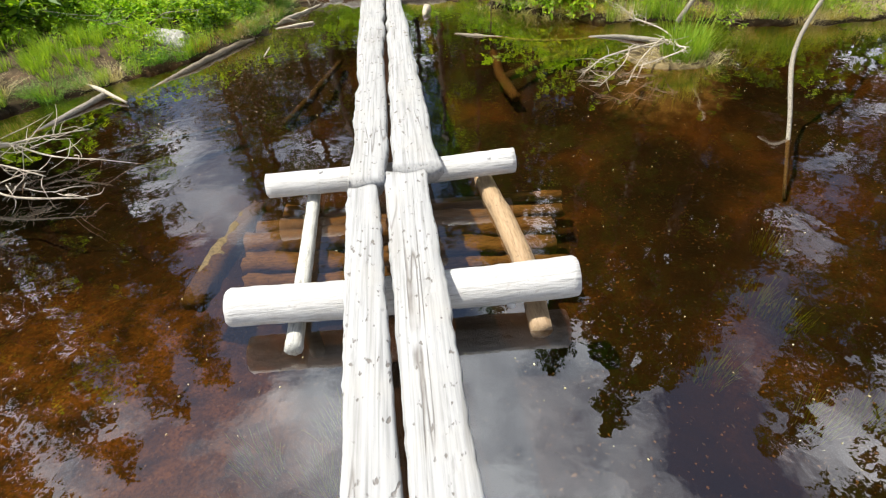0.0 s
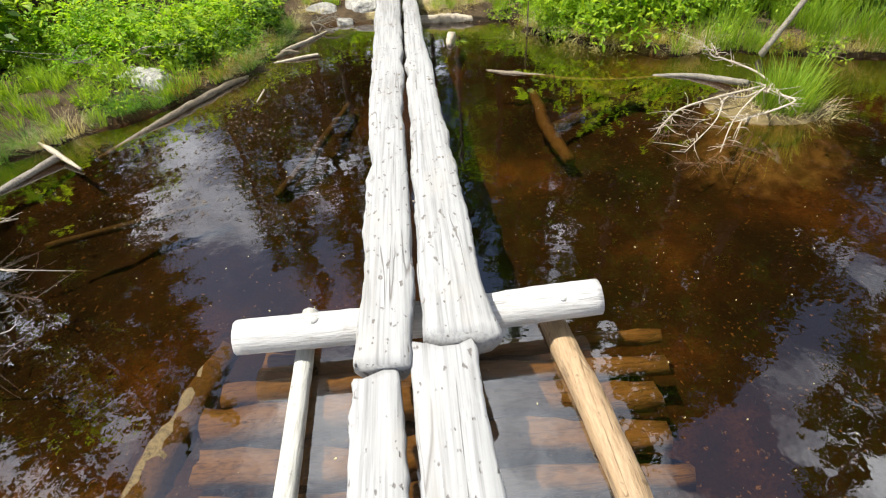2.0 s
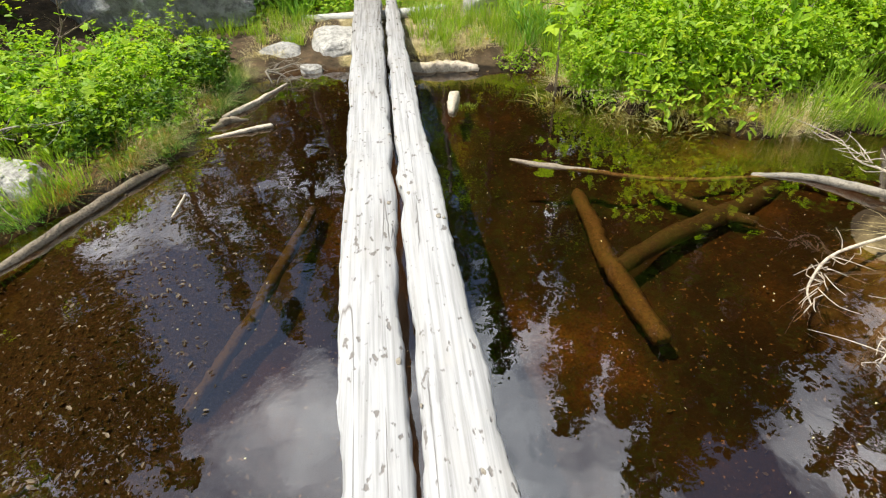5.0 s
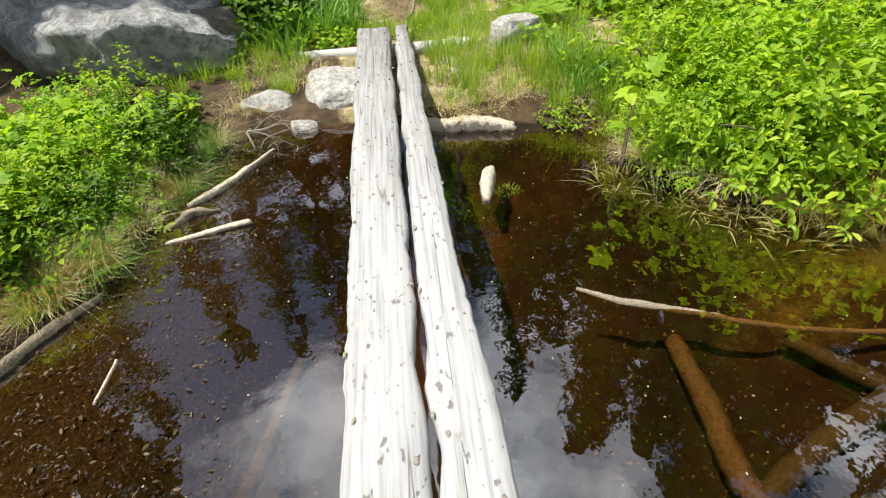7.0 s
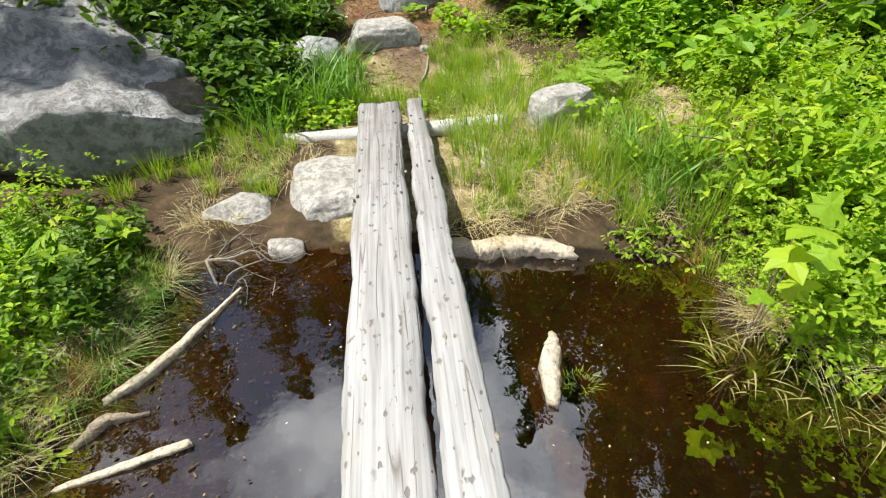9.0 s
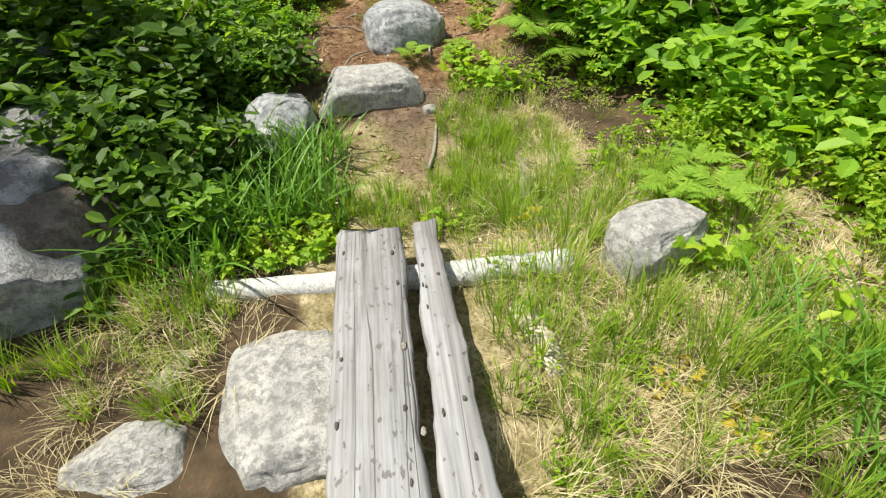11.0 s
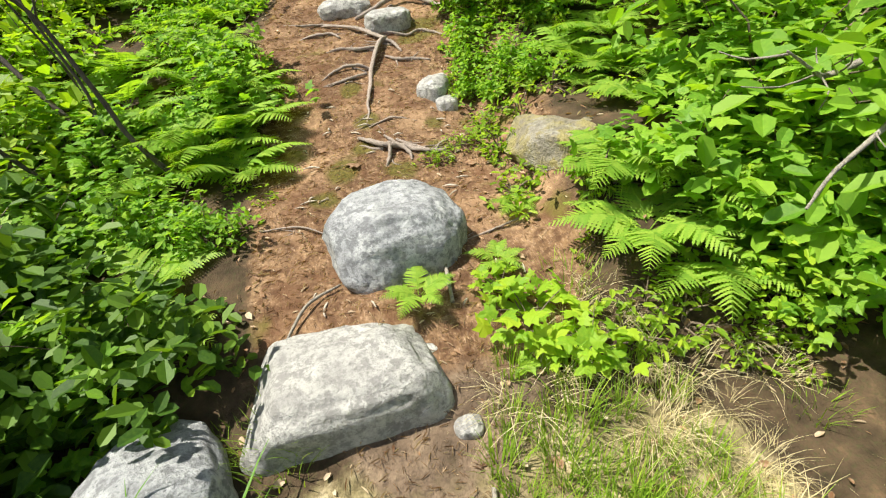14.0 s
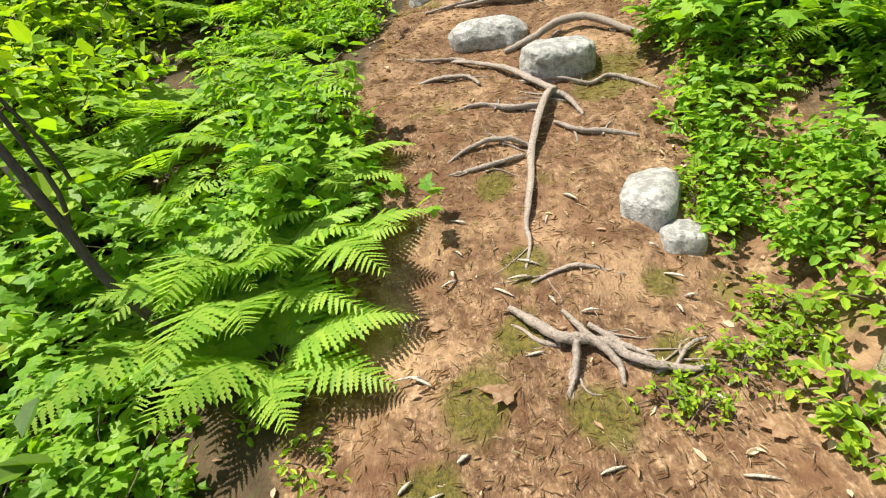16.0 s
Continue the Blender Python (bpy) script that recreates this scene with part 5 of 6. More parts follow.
for x, y, s in ((-0.74, 13.45, 0.9), (-0.64, 13.9, 0.9), (-1.2, 13.65, 1.0), (-0.9, 13.75, 1.05), (-1.1, 14.05, 1.05), (-0.72, 14.35, 0.85), (-1.05, 12.5, 0.65), (-0.92, 12.05, 0.6)):
    plant_fern(FINE[1], x, y, s, rp.uniform(0, 360))
# grass where the planks end
scatter(64, 0.25, 1.75, 8.6, 10.6, put_tuft("grass_tuft", GRASS, 0.6, 1.1, "fresh green grass tuft in dry straw"), gap=0.12)
scatter(22, 0.3, 1.7, 8.7, 10.6, put_shrub(HERB, 0.5, 0.9), gap=0.2)
scatter(48, 0.25, 1.7, 8.55, 10.8, put_tuft("straw_tuft", STRAW, 0.7, 1.2, "bleached dry straw tuft"), gap=0.1)
scatter(9, 1.15, 1.95, 8.3, 9.1, put_tuft("tall_grass", TALL, 0.45, 0.7, "tall fresh grass clump near the shore"), gap=0.2)
scatter(46, -0.75, 1.0, 10.05, 11.7, put_tuft("short_grass", SHORT, 0.7, 1.3, "short grass beside the path"), gap=0.12, margin=1.2)
scatter(16, -0.45, 0.75, 10.0, 10.7, put_tuft("grass_tuft", GRASS, 0.5, 0.85, "fresh grass growing over the path's start"), gap=0.12, margin=0.2)
scatter(9, 0.32, 0.75, 10.75, 11.25, put_tuft("grass_tuft", GRASS, 0.55, 0.8, "fresh green grass clump beside the path"), gap=0.09, margin=1.0)
scatter(40, 0.22, 1.1, 10.05, 11.7, put_tuft("grass_tuft", GRASS, 0.5, 0.8, "grass tuft beside the path"), gap=0.14, margin=1.3)
scatter(9, 0.3, 1.4, 10.3, 11.8, put_tuft("straw_tuft", STRAW, 0.5, 0.9, "dry straw beside the path"), gap=0.14, margin=1.3)
scatter(17, -1.15, -0.42, 10.15, 11.3, put_sedge(0.65, 0.95, "dark green sedge with long arching blades"), gap=0.14, margin=1.3)
scatter(5, -1.3, -0.85, 9.85, 10.3, put_sedge(0.7, 0.9, "dark green sedge with long arching blades"), gap=0.14)
scatter(8, -0.8, -0.45, 10.0, 10.25, put_shrub(HERB, 0.7, 1.1), gap=0.1)
for x, y, s in ((0.95, 8.95, 1.0), (1.1, 8.75, 0.8), (0.7, 10.02, 0.9), (0.78, 9.98, 0.7)):
    plant_shrub(GOLD, x, y, s, rp.uniform(0, 360))
scatter(5, 1.3, 1.75, 8.35, 9.3, put_sedge(0.7, 1.0, "broad-bladed sedge by the bank"), gap=0.2)
# right bank by the pond
FRESH = [HUCK[0], HUCK[1], HUCK[3]]
scatter(16, 1.72, 2.3, 7.3, 8.05, put_shrub(FRESH, 0.45, 0.7, tall=1.2), gap=0.17)
scatter(30, 2.1, 4.2, 7.1, 8.6, put_shrub(FRESH, 0.55, 1.25, tall=1.25), gap=0.27)
scatter(16, 2.5, 4.6, 8.6, 10.6, put_shrub(HUCK, 0.8, 1.1), gap=0.35)
scatter(16, 1.3, 2.5, 8.7, 10.6, put_shrub(HERB, 0.8, 1.5), gap=0.2)
scatter(26, 1.2, 2.5, 8.6, 10.6, put_tuft("straw_tuft", STRAW, 0.7, 1.2, "bleached dry straw tuft"), gap=0.15)
scatter(10, 1.2, 2.5, 8.6, 10.6, put_tuft("grass_tuft", GRASS, 0.7, 1.1, "fresh green grass tuft in dry straw"), gap=0.2)
scatter(20, 2.4, 5.6, 6.7, 8.4, put_shrub(FRESH, 0.65, 1.35, tall=1.35), gap=0.3)
scatter(2, 2.4, 3.6, 7.6, 8.8, put_shrub(MAPLE, 0.7, 1.0), gap=0.5)
scatter(40, 4.0, 9.5, 6.5, 11.5, put_shrub(FAR, 1.0, 1.5), gap=0.5)
plant_shrub(SHOOT, 1.46, 7.5, 1.0, 40, 0.06, "young maple shoot with big glowing yellow-green leaves", 1.45)
for x, y, k in ((2.35, 6.85, 1), (2.55, 6.72, 1), (2.75, 6.6, 1), (2.05, 7.15, 0), (3.1, 6.6, 0), (1.7, 7.5, 0)):
    plant_tuft("tussock", TUSS[k], x, y, 0.95, rp.uniform(0, 360), "yellow drooping moss-grass tussock on the bank" if k else "dry drooping tussock on the bank")
scatter(26, 3.2, 5.8, 5.9, 7.1, put_tuft("tall_grass", TALL, 0.5, 0.9, "tall green grass along the shore"), gap=0.16)
for k in range(7):
    a = k * 0.9
    plant_tuft("tall_grass", TALL[k % 2], 3.1 + 0.13 * math.cos(a) * (k > 0), 4.93 + 0.11 * math.sin(a) * (k > 0), 0.95 if k == 0 else 0.62, k * 50, "bright green grass clump on a muddy islet")
for x, y in ((3.0, 4.85), (3.25, 4.8), (2.9, 5.0)):
    plant_tuft("straw_tuft", STRAW[0], x, y, 1.0, x * 90, "yellow straw at the foot of the islet grass")
for x, y in ((1.42, 7.38), (1.7, 7.12), (1.85, 6.98), (1.98, 6.85), (2.2, 6.65)):
    lone("short_grass", DROWNED, "yellowish drowned grass blades at the waterline", "grass", "short grasses", m=pose(x, y, LEVEL, 0, 0, rp.uniform(0, 360)) @ Matrix.Diagonal((1.6, 1.3, 0.7, 1)))
lone("short_grass", SHORT[1], "matted straw round the white wood lump", "grass", "short grasses", m=pose(0.62, 7.4, LEVEL) @ Matrix.Diagonal((0.75, 0.55, 0.3, 1)))
# dry and green tussocks hanging over the water's edge
for k in range(1, len(POND)):
    a, b = POND[k - 1], POND[k]
    run = math.hypot(*(b - a))
    for j in range(int(run / 0.14) if b[1] > 4.8 else 0):
        p = a + (b - a) * (j + rp.random()) / max(1, int(run / 0.14))
        d = np.array((b[1] - a[1], a[0] - b[0])) / run
        x, y = p - d * rp.uniform(0.03, 0.14)
        if -1.5 < x < 1.0 and y > 8.2 or abs(x) > 7 or not free(x, y):
            continue
        pick = rp.random()
        if pick < 0.5:
            plant_tuft("tussock", TUSS[1] if x > 1 and rp.random() < 0.35 else GREENTUSS[0] if x < -1 and rp.random() < 0.75 else TUSS[0], x, y, rp.uniform(0.35, 0.55) if 1.2 < x < 2.3 else rp.uniform(0.55, 0.9), rp.uniform(0, 360), "drooping dry grass tussock at the water's edge")
        elif pick < 0.85:
            plant_tuft("grass_tuft", rp.choice(GRASS), x, y, rp.uniform(0.6, 1.0), rp.uniform(0, 360), "green grass tuft at the water's edge")
        else:
            plant_shrub(rp.choice(HERB), x, y, rp.uniform(0.9, 1.6), rp.uniform(0, 360))
# right of the path
scatter(12, 1.6, 3.4, 10.5, 11.8, put_shrub(HUCK, 0.7, 1.05), gap=0.33, margin=2.5)
scatter(12, 1.75, 3.2, 11.0, 12.8, put_shrub(BROAD, 0.85, 1.2), gap=0.35, margin=2.0)
scatter(7, 1.5, 2.4, 11.4, 13.0, put_shrub(MAPLE_D, 0.6, 0.85), gap=0.35, margin=1.9)
scatter(24, 2.6, 7.0, 9.6, 16.0, put_shrub(FAR + BROAD, 1.0, 1.4), gap=0.5)
scatter(10, 1.45, 2.4, 11.7, 13.2, put_fern(0.7, 1.0), gap=0.28, margin=1.6)
for x, y, s in ((1.4, 9.98, 0.6), (1.62, 9.86, 0.62), (1.66, 10.2, 0.6), (1.28, 12.0, 0.85), (1.5, 11.85, 0.9), (1.32, 12.35, 0.8), (1.6, 12.2, 1.0), (0.19, 11.97, 0.5), (0.6, 12.15, 0.42), (0.85, 12.55, 0.5)):
    plant_fern(FINE[2] if s < 0.65 else FINE[0], x, y, s, rp.uniform(0, 360), 0.16 if y < 10.6 else 0.04 if x < 0.2 else 0.0)
for x, y, s in ((0.62, 11.75, 0.75), (0.8, 11.6, 0.6), (1.35, 9.62, 0.7), (0.55, 11.95, 0.45)):
    plant_shrub(MAPLE[1], x, y, s, rp.uniform(0, 360))
scatter(9, 0.85, 1.3, 12.4, 14.2, put_shrub(HERB, 0.8, 1.2), gap=0.13, margin=1.3)
scatter(8, 1.0, 1.7, 13.4, 15.2, put_shrub(HUCK[:3] + BROAD[:1], 0.35, 0.5), gap=0.2, margin=1.4)
scatter(20, 1.7, 4.0, 13.6, 18.5, put_fern(0.85, 1.2), gap=0.4, margin=1.7)
scatter(16, 1.3, 5.0, 14.0, 19.5, put_shrub(SHADED_SHRUBS + MAPLE_D, 0.8, 1.2), gap=0.5, margin=1.5)
scatter(10, -0.9, -0.45, 12.8, 15.0, put_shrub(HERB, 0.7, 1.1), gap=0.13, margin=1.05)
for x, y, s in ((-1.15, 13.1, 0.45), (-1.4, 13.3, 0.5), (-1.0, 12.85, 0.4), (-1.35, 12.9, 0.5), (-0.8, 12.7, 0.34)):
    plant_shrub(MAPLE_D[0] if s > 0.42 else BROAD[0], x, y, s, x * 170)
for x, y, s in ((0.98, 13.85, 0.3), (1.1, 13.6, 0.32), (1.25, 13.8, 0.36), (1.3, 13.5, 0.34)):
    plant_shrub(BROAD[1], x, y, s, x * 210)
for x, y, s in ((0.5, 13.2, 0.6), (0.58, 13.16, 0.55), (0.72, 13.26, 0.65), (0.88, 13.3, 0.8), (0.92, 13.45, 0.8), (0.88, 13.95, 0.8), (0.93, 14.08, 0.9)):
    plant_shrub(HERB[int(y * 100) % 2], x, y, s, x * 400)


scatter(7, -2.0, -1.3, 10.5, 11.2, put_shrub(SHADED_SHRUBS, 0.5, 0.7), gap=0.25)
scatter(14, 1.55, 2.8, 13.2, 15.6, put_fern(0.6, 0.95), gap=0.28, margin=1.8)
scatter(6, 1.05, 2.4, 13.0, 15.6, put_shrub(HERB, 0.9, 1.3), gap=0.2, margin=1.5)
for x, y, s in ((1.72, 12.85, 0.75), (1.85, 13.3, 0.8), (1.6, 13.75, 0.6), (2.0, 13.8, 0.8), (1.55, 13.25, 0.4), (1.3, 14.9, 0.7), (1.55, 14.5, 0.8), (1.45, 15.4, 0.8), (1.8, 15.0, 0.9), (1.25, 14.35, 0.42)):
    plant_fern(FINE[0], x, y, s, x * 130)
scatter(16, -1.0, 2.6, 18.3, 21.0, put_shrub(MAPLE_D + HUCK, 0.8, 1.3), gap=0.4, margin=0.0)
scatter(14, -1.6, 3.0, 17.6, 20.5, put_fern(0.9, 1.2), gap=0.4, margin=1.1)
dead_branch("dead_branch", (-3.3, 8.2, 0.4), [(-2.6, 7.9, 0.95), (-3.0, 8.6, 1.2), (-3.7, 7.9, 1.1)], 9, 0.2, "dead twiggy branch standing in the bush", M_TWIG, 0.01, 12)
dead_branch("dead_branch", (3.2, 7.5, 0.3), [(2.7, 7.1, 0.5), (3.6, 7.3, 0.9), (3.1, 7.0, 0.35)], 8, 0.2, "dry twigs under the bank's bushes", M_DRIFT, 0.008, 13)


# ---- trees ----
def conifer(seed, height, r):
    rng = np.random.default_rng(seed)
    trunk = mesh_from("trunk", *tube([(0, 0, -0.3, 0.16), (0.05, 0.02, height * 0.5, 0.09), (0, 0, height, 0.015)], 16, 8, 0.06, rng), M_TRUNK)
    pos, al, up, ln = [], [], [], []
    limbs = []
    z = height * 0.12
    while z < height * 0.985:
        u = z / height
        reach = r * (1 - u) ** 0.8 * (0.75 + 0.5 * rng.random()) + 0.12
        for k in range(5):
            a = rng.random() * 6.28
            d = np.array((math.cos(a), math.sin(a), -0.18 + 0.5 * u))
            limbs.append(tube([(0, 0, z, 0.02), (*(d * reach * 0.9 + (0, 0, z)), 0.005)], 4, 4, 0.0, rng))
            steps = max(3, int(reach / 0.19))
            for j in range(steps):
                t = (j + 1) / steps
                p = d * reach * t + np.array((0, 0, z - 0.12 * t * t * reach))
                for s in (-1, 1):
                    sd = np.array((-d[1], d[0], 0)) * s
                    pos.append(p)
                    al.append(d * 0.75 + sd * 0.8 + np.array((0, 0, -0.2)) + rng.standard_normal(3) * 0.12)
                    up.append((0.1, 0, 1))
                    ln.append(0.36 * (1.15 - 0.6 * t) * (0.7 + 0.6 * rng.random()) * (0.6 + 0.4 * min(1, reach)))
        z += 0.28 + 0.14 * rng.random()
    ln = np.array(ln)
    v, f = leaves(SPRAY_V, SPRAY_F, np.array(pos), np.array(al), np.array(up), ln, ln * 1.3)
    lv, lf = join(limbs)
    return (("trunk", trunk), ("branchwork", mesh_from("branchwork", lv, lf, M_TRUNK)), ("crown", mesh_from("crown", v, f, L_NEEDLE, True)))


def broad_tree(seed, height, r):
    rng = np.random.default_rng(seed)
    lean = rng.standard_normal(2) * 0.5
    trunk = mesh_from("trunk", *tube([(0, 0, -0.3, 0.11), (lean[0] * 0.4, lean[1] * 0.4, height * 0.45, 0.08), (lean[0], lean[1], height * 0.95, 0.015)], 14, 8, 0.08, rng), M_TRUNK)
    limbs, pos, al, up = [], [], [], []
    for k in range(30):
        u = 0.3 + 0.65 * rng.random()
        b = np.array((lean[0] * u, lean[1] * u, height * u))
        a = rng.random() * 6.28
        reach = r * (0.5 + 0.6 * rng.random()) * (1.15 - 0.6 * u)
        tip = b + np.array((math.cos(a) * reach, math.sin(a) * reach, reach * (0.1 + 0.5 * rng.random())))
        limbs.append(tube([(*b, 0.03), (*((b + tip) / 2 + rng.standard_normal(3) * 0.1), 0.018), (*tip, 0.005)], 6, 5, 0.05, rng))
        for j in range(55):
            t = 0.35 + 0.7 * rng.random()
            p = b + (tip - b) * t + rng.standard_normal(3) * 0.26 * np.array((1, 1, 0.6))
            pos.append(p)
            al.append(rng.standard_normal(3) * np.array((1, 1, 0.4)) + np.array((0, 0, -0.2)))
            up.append(np.array((0, 0, 1.0)) + rng.standard_normal(3) * 0.4)
    n = len(pos)
    ln = 0.1 + 0.1 * rng.random(n)
    v, f = leaves(OVATE_V, OVATE_F, np.array(pos), np.array(al), np.array(up), ln, ln * 0.8)
    lv, lf = join(limbs)
    return (("trunk", trunk), ("branchwork", mesh_from("branchwork", lv, lf, M_TRUNK)), ("crown", mesh_from("crown", v, f, L_CANOPY, True)))


CONES = [conifer(201, 9.0, 1.5), conifer(202, 12.0, 1.9), conifer(203, 6.5, 1.2)]
BROADS = [broad_tree(211, 7.0, 1.9), broad_tree(212, 9.0, 2.3)]


def plant_tree(kind, meshes, x, y, s, lab):
    ob = thing(kind, pose(x, y, gz(x, y), 0, 0, rp.uniform(0, 360)) @ Matrix.Scale(s, 4), lab, "tree", kind + "s of the forest")
    for pn, me in meshes:
        part(pn, me, ob)
    return ob


TREES = [(-10.4, 13.0, 1, 0.85), (-10.2, 9.0, 0, 1.0), (-11.5, 5.5, 1, 1.4), (-14.5, 11.0, 1, 1.0), (-13.0, 15.5, 1, 1.3), (-4.2, 22.5, 1, 1.5), (-13.0, 0.5, 1, 1.4), (-14.0, 20.0, 1, 1.5), (-2.4, 25.0, 1, 1.5),
         # first one here is out of view, added to shade the left thicket
         (-4.4, 12.4, 0, 0.8), (-7.6, 11.2, 1, 1.05), (-9.6, 11.0, 1, 1.15), (-12.2, 10.2, 1, 1.3), (-14.2, 8.6, 1, 1.4), 
         (5.5, 13.0, 0, 1.5), (7.5, 10.5, 1, 1.4), (6.8, 16.0, 1, 1.6), (10.5, 13.0, 1, 1.5), (4.0, 18.5, 1, 1.5), (8.8, 19.0, 1, 1.6), (9.6, 10.4, 0, 1.4), (17.0, 14.0, 2, 1.2), (18.0, 11.0, 2, 1.1), (15.5, 17.0, 2, 1.3), (19.0, 8.0, 2, 1.2), (4.6, 22.5, 0, 1.7), (6.0, 24.5, 1, 1.5), (11.5, 4.0, 1, 1.4),
         (13.0, -1.0, 1, 1.4), (13.6, 15.0, 1, 1.75), (11.6, 7.4, 1, 1.2), (14.5, 10.6, 1, 1.3), (2.6, 28.0, 1, 1.3), (4.2, 15.2, 2, 1.5), (2.6, 16.0, 2, 1.0), (5.4, 9.8, 2, 1.2), (10.0, 24.0, 1, 1.4), (6.4, 11.8, 0, 1.3), (7.8, 13.4, 1, 1.3), (3.2, 24.5, 1, 1.2), (-7.4, 24.0, 1, 1.5)]
for x, y, k, sc in TREES:
    plant_tree("conifer", CONES[k], x, y, sc * rp.uniform(0.94, 1.06), "dark green conifer at the forest's edge")
for x, y in ((-11.4, 13.6), (3.4, 18.0), (5.2, 15.6), (8.6, 14.4), (1.0, 24.5), (2.6, 20.8), (-1.2, 26.0), (4.4, 27.0), (-6.5, 26.0), (7.5, 28.0), (7.2, 12.0), (-10.6, 10.4), (-3.2, 24.0), (-12.5, 22.0)):
    plant_tree("broadleaf_tree", BROADS[rp.randrange(2)], x, y, rp.uniform(0.8, 1.1), "slender broadleaf tree with light green crown")
# sunlit young growth filling the slope behind the ferns
scatter(44, -9.0, -1.5, 17.0, 25.0, put_shrub(PALE_FAR, 1.6, 2.4), gap=0.8)
scatter(28, 1.8, 9.0, 18.0, 25.0, put_shrub(FAR, 1.5, 2.2), gap=0.8, margin=1.6)
scatter(24, -12.0, 12.0, 25.0, 34.0, put_shrub(FAR, 2.4, 3.6), gap=1.4)
# thin dark leaning stems left of the path
for pts in (((-1.5, 13.9, -0.1, 0.03), (-2.2, 14.3, 0.9, 0.028), (-3.0, 14.8, 2.3, 0.018)), ((-1.9, 13.7, -0.1, 0.03), (-2.6, 13.9, 0.8, 0.028), (-3.5, 14.2, 2.2, 0.018)), ((-2.3, 13.6, -0.1, 0.035), (-2.7, 13.7, 0.9, 0.03), (-3.0, 13.8, 2.4, 0.02)),
            ((-2.2, 14.3, -0.1, 0.02), (-2.5, 14.5, 1.0, 0.02), (-2.6, 14.7, 2.4, 0.012))):
    lone("leaning_sapling", mesh_from("leaning_sapling", *tube([(x, y, gz(-1.9, 13.8) + z, r * 0.62) for x, y, z, r in pts], 14, 6, 0.1, rngd), M_TRUNK), "thin dark leaning dead stem among ferns", "branch", "leaning saplings")
for dx, dy, k, bend in ((0.0, 0.0, 1.0, 0.0), (-0.3, 0.25, 0.7, 0.25), (-0.55, -0.1, 0.85, -0.2), (-0.5, 0.5, 0.55, 0.45)):
    base = (-1.13 + dx, 13.6 + dy, gz(-1.13 + dx, 13.6 + dy) - 0.06)
    knees = [(-1.13, -0.1), (-1.25, 0.25), (-1.33, 0.52), (-1.5, 0.98), (-1.62, 1.22), (-1.82, 1.6), (-2.2, 2.1)]
    stem = [(x + dx + bend * u * 0.5 + rngd.normal() * 0.022, 13.6 + dy + rngd.normal() * 0.03, base[2] + u + 0.1, 0.017 * k * (1 - 0.32 * u)) for x, u in knees]
    ob = lone("leaning_sapling", mesh_from("leaning_sapling", *tube(stem, 26, 7, 0.16, rngd), M_TRUNK), "thin dark leaning dead stem among ferns", "branch", "leaning saplings")
    for q in (3, 4, 5):
        x, y, z, r = stem[q]
        e = rngd.uniform(-0.35, 0.3)
        part("side_branch", mesh_from("side_branch", *tube([(x, y, z, r * 0.6), (x + e * 0.5, y + rngd.normal() * 0.08, z + 0.2, r * 0.45), (x + e, y + rngd.normal() * 0.1, z + 0.5, r * 0.2)], 10, 5, 0.2, rngd), M_TRUNK), ob)
lone("tree_trunk", mesh_from("tree_trunk", *tube([(-2.95, 19.5, gz(-2.95, 19.5) - 0.1, 0.2), (-2.9, 19.5, 2.6, 0.15), (-2.74, 19.5, 3.3, 0.13), (-2.4, 19.6, 8.0, 0.06)], 14, 10, 0.08, rngd), M_TRUNK), "grey-brown tree trunk standing among the bushes", "tree")
lone("tree_trunk", mesh_from("tree_trunk", *tube([(1.42, 17.0, gz(1.42, 17.0) - 0.1, 0.13), (1.45, 17.05, 3.2, 0.1), (1.5, 17.1, 7.5, 0.05)], 14, 10, 0.08, rngd), M_TRUNK), "dark upright tree trunk beside the path", "tree")

# dry ground beside the path boulders
scatter(12, 0.7, 1.5, 10.9, 12.0, put_tuft("straw_tuft", STRAW, 0.45, 0.75, "dry straw beside the path"), gap=0.12)
scatter(9, 0.7, 1.6, 11.2, 12.4, put_shrub(HERB, 0.7, 1.3), gap=0.12)
scatter(7, 0.7, 1.7, 11.2, 12.3, put_tuft("short_grass", SHORT, 0.7, 1.2, "short grass beside the path"), gap=0.12)
scatter(4, 1.2, 1.8, 11.2, 12.3, put_shrub(FRESH, 0.45, 0.65), gap=0.2)
scatter(10, -1.7, -0.95, 9.15, 9.9, put_tuft("grass_tuft", GRASS, 0.5, 0.9, "grass tuft over the sill log"), gap=0.1)
for x, y, s in ((-2.1, 6.75, 0.8), (-1.95, 7.05, 0.7), (-2.4, 6.35, 0.75), (-1.8, 7.7, 0.6)):
    plant_tuft("tussock", TUSS[2], x, y, s, x * 70, "rust-brown drooping tussock on the bank")
for x, y, s in ((-2.05, 7.4, 0.38), (-1.85, 8.1, 0.42), (-2.4, 6.9, 0.4)):
    plant_shrub(SHADED_SHRUBS[0], x, y, s, x * 60)

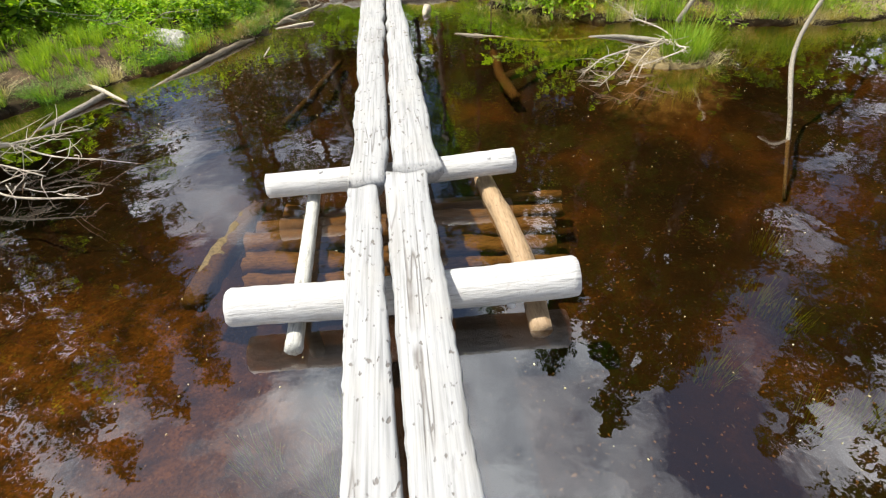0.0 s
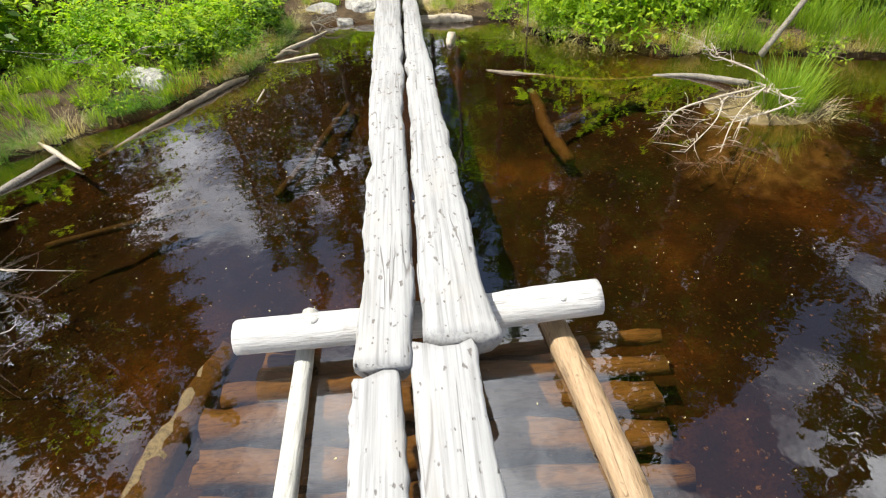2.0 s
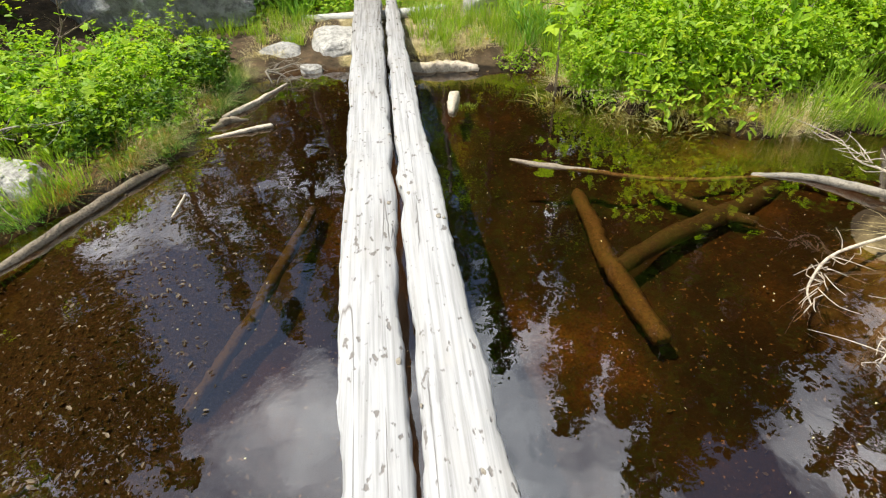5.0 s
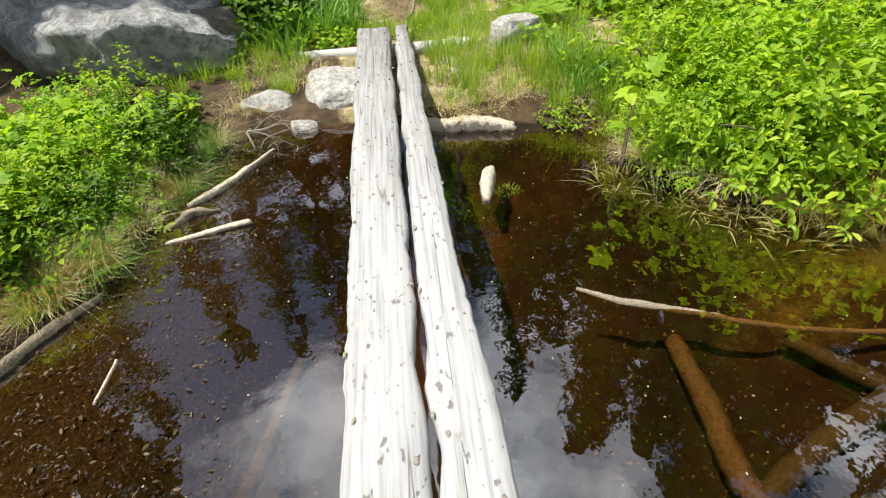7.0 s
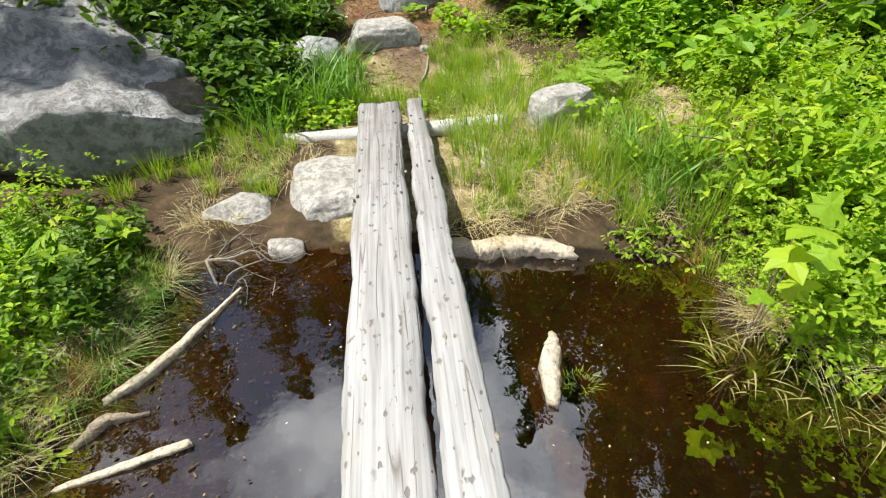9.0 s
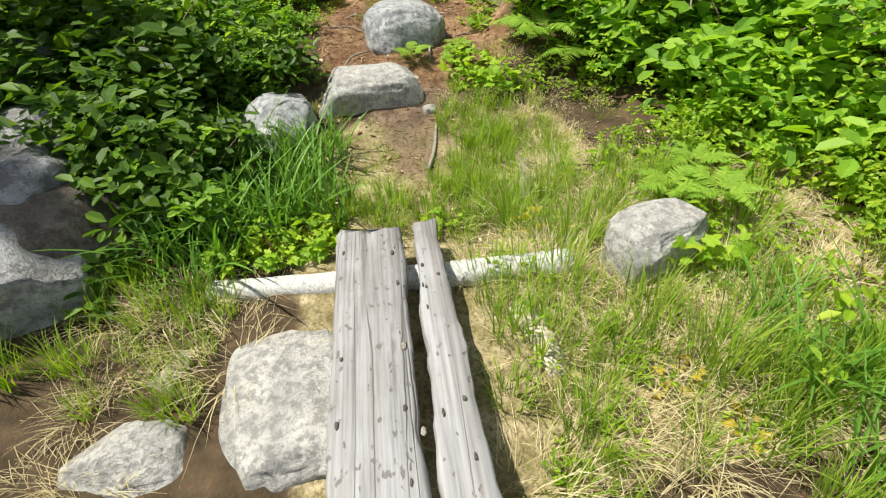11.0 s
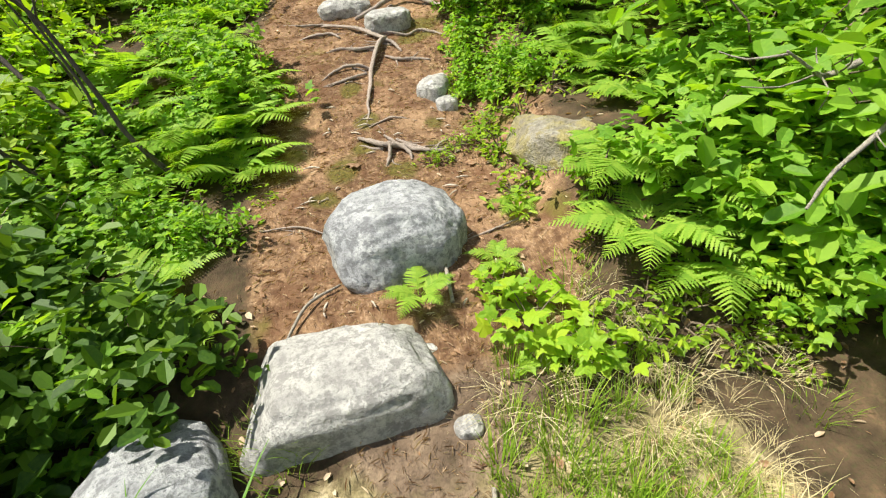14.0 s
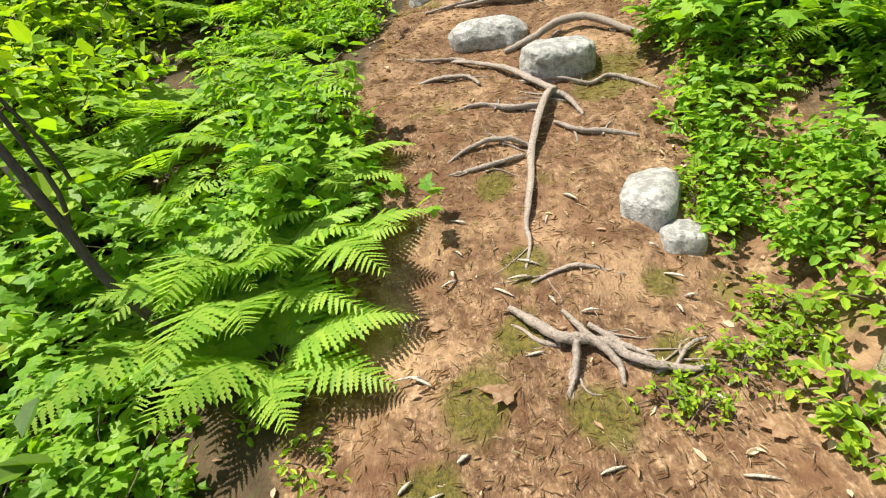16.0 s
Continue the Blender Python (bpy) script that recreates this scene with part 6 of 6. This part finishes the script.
scatter(4, 1.15, 1.7, 13.0, 15.4, put_shrub(HERB, 1.0, 1.4), gap=0.16, margin=1.5)
scatter(6, 1.05, 1.8, 13.2, 15.6, put_shrub(BROAD, 0.35, 0.5), gap=0.25, margin=1.3)
scatter(7, -1.7, -0.6, 15.9, 17.6, put_fern(0.7, 1.0), gap=0.25, margin=1.15)
scatter(5, -1.5, -0.6, 16.2, 17.6, put_shrub(HERB, 1.0, 1.6), gap=0.2, margin=1.1)
scatter(4, 1.3, 2.0, 15.6, 16.8, put_fern(0.6, 0.8), gap=0.3, margin=1.6)
for x, y, s in ((-0.55, 10.05, 0.5), (-0.72, 9.98, 0.42), (-0.95, 10.0, 0.5), (0.12, 10.12, 0.35)):
    plant_shrub(MAPLE[0], x, y, s, x * 200)
for x, y in ((-0.82, 10.02), (0.62, 10.0), (-0.48, 10.12)):
    plant_shrub(GOLD, x, y, 0.9, x * 300)

# ---- litter ----
rl = np.random.default_rng(17)
n_l = 42000
lx, ly = rl.uniform(-1.0, 1.5, n_l), rl.uniform(10.0, 17.5, n_l)
keep = (path_offset(lx, ly) < 1.3)
lx, ly = lx[keep], ly[keep]
lz = heights(lx, ly) + 0.006
ang = rl.uniform(0, 6.28, len(lx))
al = np.stack([np.cos(ang), np.sin(ang), rl.uniform(-0.1, 0.25, len(lx))], 1)
ln = 0.008 + 0.04 * rl.random(len(lx)) ** 1.6
v, f = leaves(OVATE_V, OVATE_F, np.stack([lx, ly, lz], 1), al, np.array([(0, 0, 1.0)] * len(lx)) + rl.standard_normal((len(lx), 3)) * 0.2, ln, ln * np.where(rl.random(len(lx)) < 0.975, 0.07, 0.35))
lone("leaf_litter", mesh_from("leaf_litter", v, f, L_DEAD, True), "dry brown needles, bark chips and leaf bits on the path", "litter", kind="stuff")
for x, y, a in ((-0.16, 13.5, 20), (0.05, 13.2, 70), (0.75, 13.05, 10), (0.92, 13.2, 50), (0.3, 12.9, 120)):
    dv, df = leaves(MAPLE_V, MAPLE_F, np.zeros((1, 3)), np.array([(0, 1, 0.1)]), np.array([(0.1, 0, 1.0)]), np.array([0.1]), np.array([0.09]))
    lone("fallen_leaf", mesh_from("fallen_leaf", dv, df, L_DEAD, True), "dry curled fallen leaf on the path", "leaf", "fallen leaves", m=pose(x, y, gz(x, y) + 0.012, 0, 0, a))

n_w = 7000
ux, uy = rl.uniform(-4.5, 4.5, n_w), rl.uniform(9.8, 19.0, n_w)
ok = (path_offset(ux, uy) > 1.1) & (shore(ux, uy) > 0.1)
ux, uy = ux[ok], uy[ok]
ang = rl.uniform(0, 6.28, len(ux))
ln = rl.uniform(0.02, 0.055, len(ux))
v, f = leaves(OVATE_V, OVATE_F, np.stack([ux, uy, heights(ux, uy) + 0.012], 1), np.stack([np.cos(ang), np.sin(ang), rl.uniform(-0.2, 0.35, len(ux))], 1), np.array([(0, 0, 1.0)] * len(ux)) + rl.standard_normal((len(ux), 3)) * 0.35, ln, ln * np.where(rl.random(len(ux)) < 0.4, 0.12, 0.65))
lone("leaf_litter", mesh_from("leaf_litter", v, f, L_DEAD, True), "brown fallen leaves and needles under the bushes", "litter", kind="stuff")
n_b = 9500
bx, by = rl.uniform(-4.5, 4.5, n_b), rl.uniform(0.0, 8.6, n_b)
bx[6000:], by[6000:] = rl.uniform(-3.2, -0.4, 3500), rl.uniform(4.2, 8.6, 3500)
ok = shore(bx, by) < -0.08
bx, by = bx[ok], by[ok]
bz = heights(bx, by) + 0.008
ang = rl.uniform(0, 6.28, len(bx))
al = np.stack([np.cos(ang), np.sin(ang), rl.uniform(-0.1, 0.2, len(bx))], 1)
ln = rl.uniform(0.008, 0.036, len(bx))
v, f = leaves(OVATE_V, OVATE_F, np.stack([bx, by, bz], 1), al, np.array([(0, 0, 1.0)] * len(bx)) + rl.standard_normal((len(bx), 3)) * 0.25, ln, ln * np.where(rl.random(len(bx)) < 0.6, 0.15, 0.65))
lone("sunken_litter", mesh_from("sunken_litter", v, f, M_SUNK, True), "sunken brown leaves and twig bits on the pond bed", "litter", kind="stuff")
n_s = 1000
px, py = rl.uniform(-4.2, 4.2, n_s), rl.uniform(0.0, 8.5, n_s)
ok = (shore(px, py) < -0.05)
px, py = px[ok], py[ok]
ang = rl.uniform(0, 6.28, len(px))
ln = rl.uniform(0.004, 0.014, len(px))
v, f = leaves(OVATE_V, OVATE_F, np.stack([px, py, px * 0 + LEVEL + 0.003], 1), np.stack([np.cos(ang), np.sin(ang), ang * 0], 1), np.array([(0, 0, 1.0)] * len(px)), ln, ln * rl.uniform(0.2, 0.8, len(px)))
lone("floating_specks", mesh_from("floating_specks", v, f, L_STRAW, True), "pale pollen and leaf specks floating on the water", "litter", kind="stuff")
for k in range(16):
    x, y = rp.uniform(-0.9, -0.35), rp.uniform(0.3, 1.3)
    if k > 8:
        x, y = rp.uniform(1.6, 2.6), rp.uniform(0.4, 2.6)
    lone("water_grass", SHORT[k % 2], "sparse thin grass blades growing in the water", "grass", "water grasses", m=pose(x, y, heights(np.array([x]), np.array([y]))[0], 0, 0, k * 40) @ Matrix.Diagonal((0.9, 0.9, 2.6, 1)))


# ---- splinters on the path ----
chips = []
for k in range(46):
    x, y, a = rl.uniform(-0.3, 0.7), rl.uniform(12.8, 14.1) if k < 34 else rl.uniform(11.9, 12.3), rl.uniform(0, 6.28)
    ln = rl.uniform(0.03, 0.1)
    z = gz(x, y) + 0.008
    chips.append(tube([(x, y, z, 0.003), (x + math.cos(a) * ln / 2, y + math.sin(a) * ln / 2, z + 0.006, 0.006), (x + math.cos(a) * ln, y + math.sin(a) * ln, z, 0.002)], 5, 4, 0.2, rl))
cv, cf = join(chips)
lone("wood_splinters", mesh_from("wood_splinters", cv, cf, M_PALE), "pale wood splinters scattered over the path", "litter", kind="stuff")

# rotted scraps lying on the silt along the bank
rs = np.random.default_rng(61)
sx, sy = rs.normal(-1.6, 0.42, 5200), rs.uniform(4.0, 8.5, 5200)
sz = np.maximum(heights(sx, sy), LEVEL)
keep = (sz < LEVEL + 0.06) & (sx < -0.8 - 0.25 * rs.random(5200))
sx, sy, sz = sx[keep], sy[keep], sz[keep]
sn = len(sx)
sl = 0.006 + 0.032 * rs.random(sn) ** 3
sv, sf = leaves(OVATE_V, OVATE_F, np.stack([sx, sy, sz + 0.004 + 0.006 * rs.random(sn)], 1), np.stack([rs.standard_normal(sn), rs.standard_normal(sn), rs.standard_normal(sn) * 0.1], 1), np.array((0, 0, 1.0)) + rs.standard_normal((sn, 3)) * 0.25, sl, sl * (0.12 + 0.5 * rs.random(sn)))
lone("rotted_debris", mesh_from("rotted_debris", sv, sf, L_DEBRIS, True), "rotted leaf and bark scraps on the silt", "debris", kind="stuff")
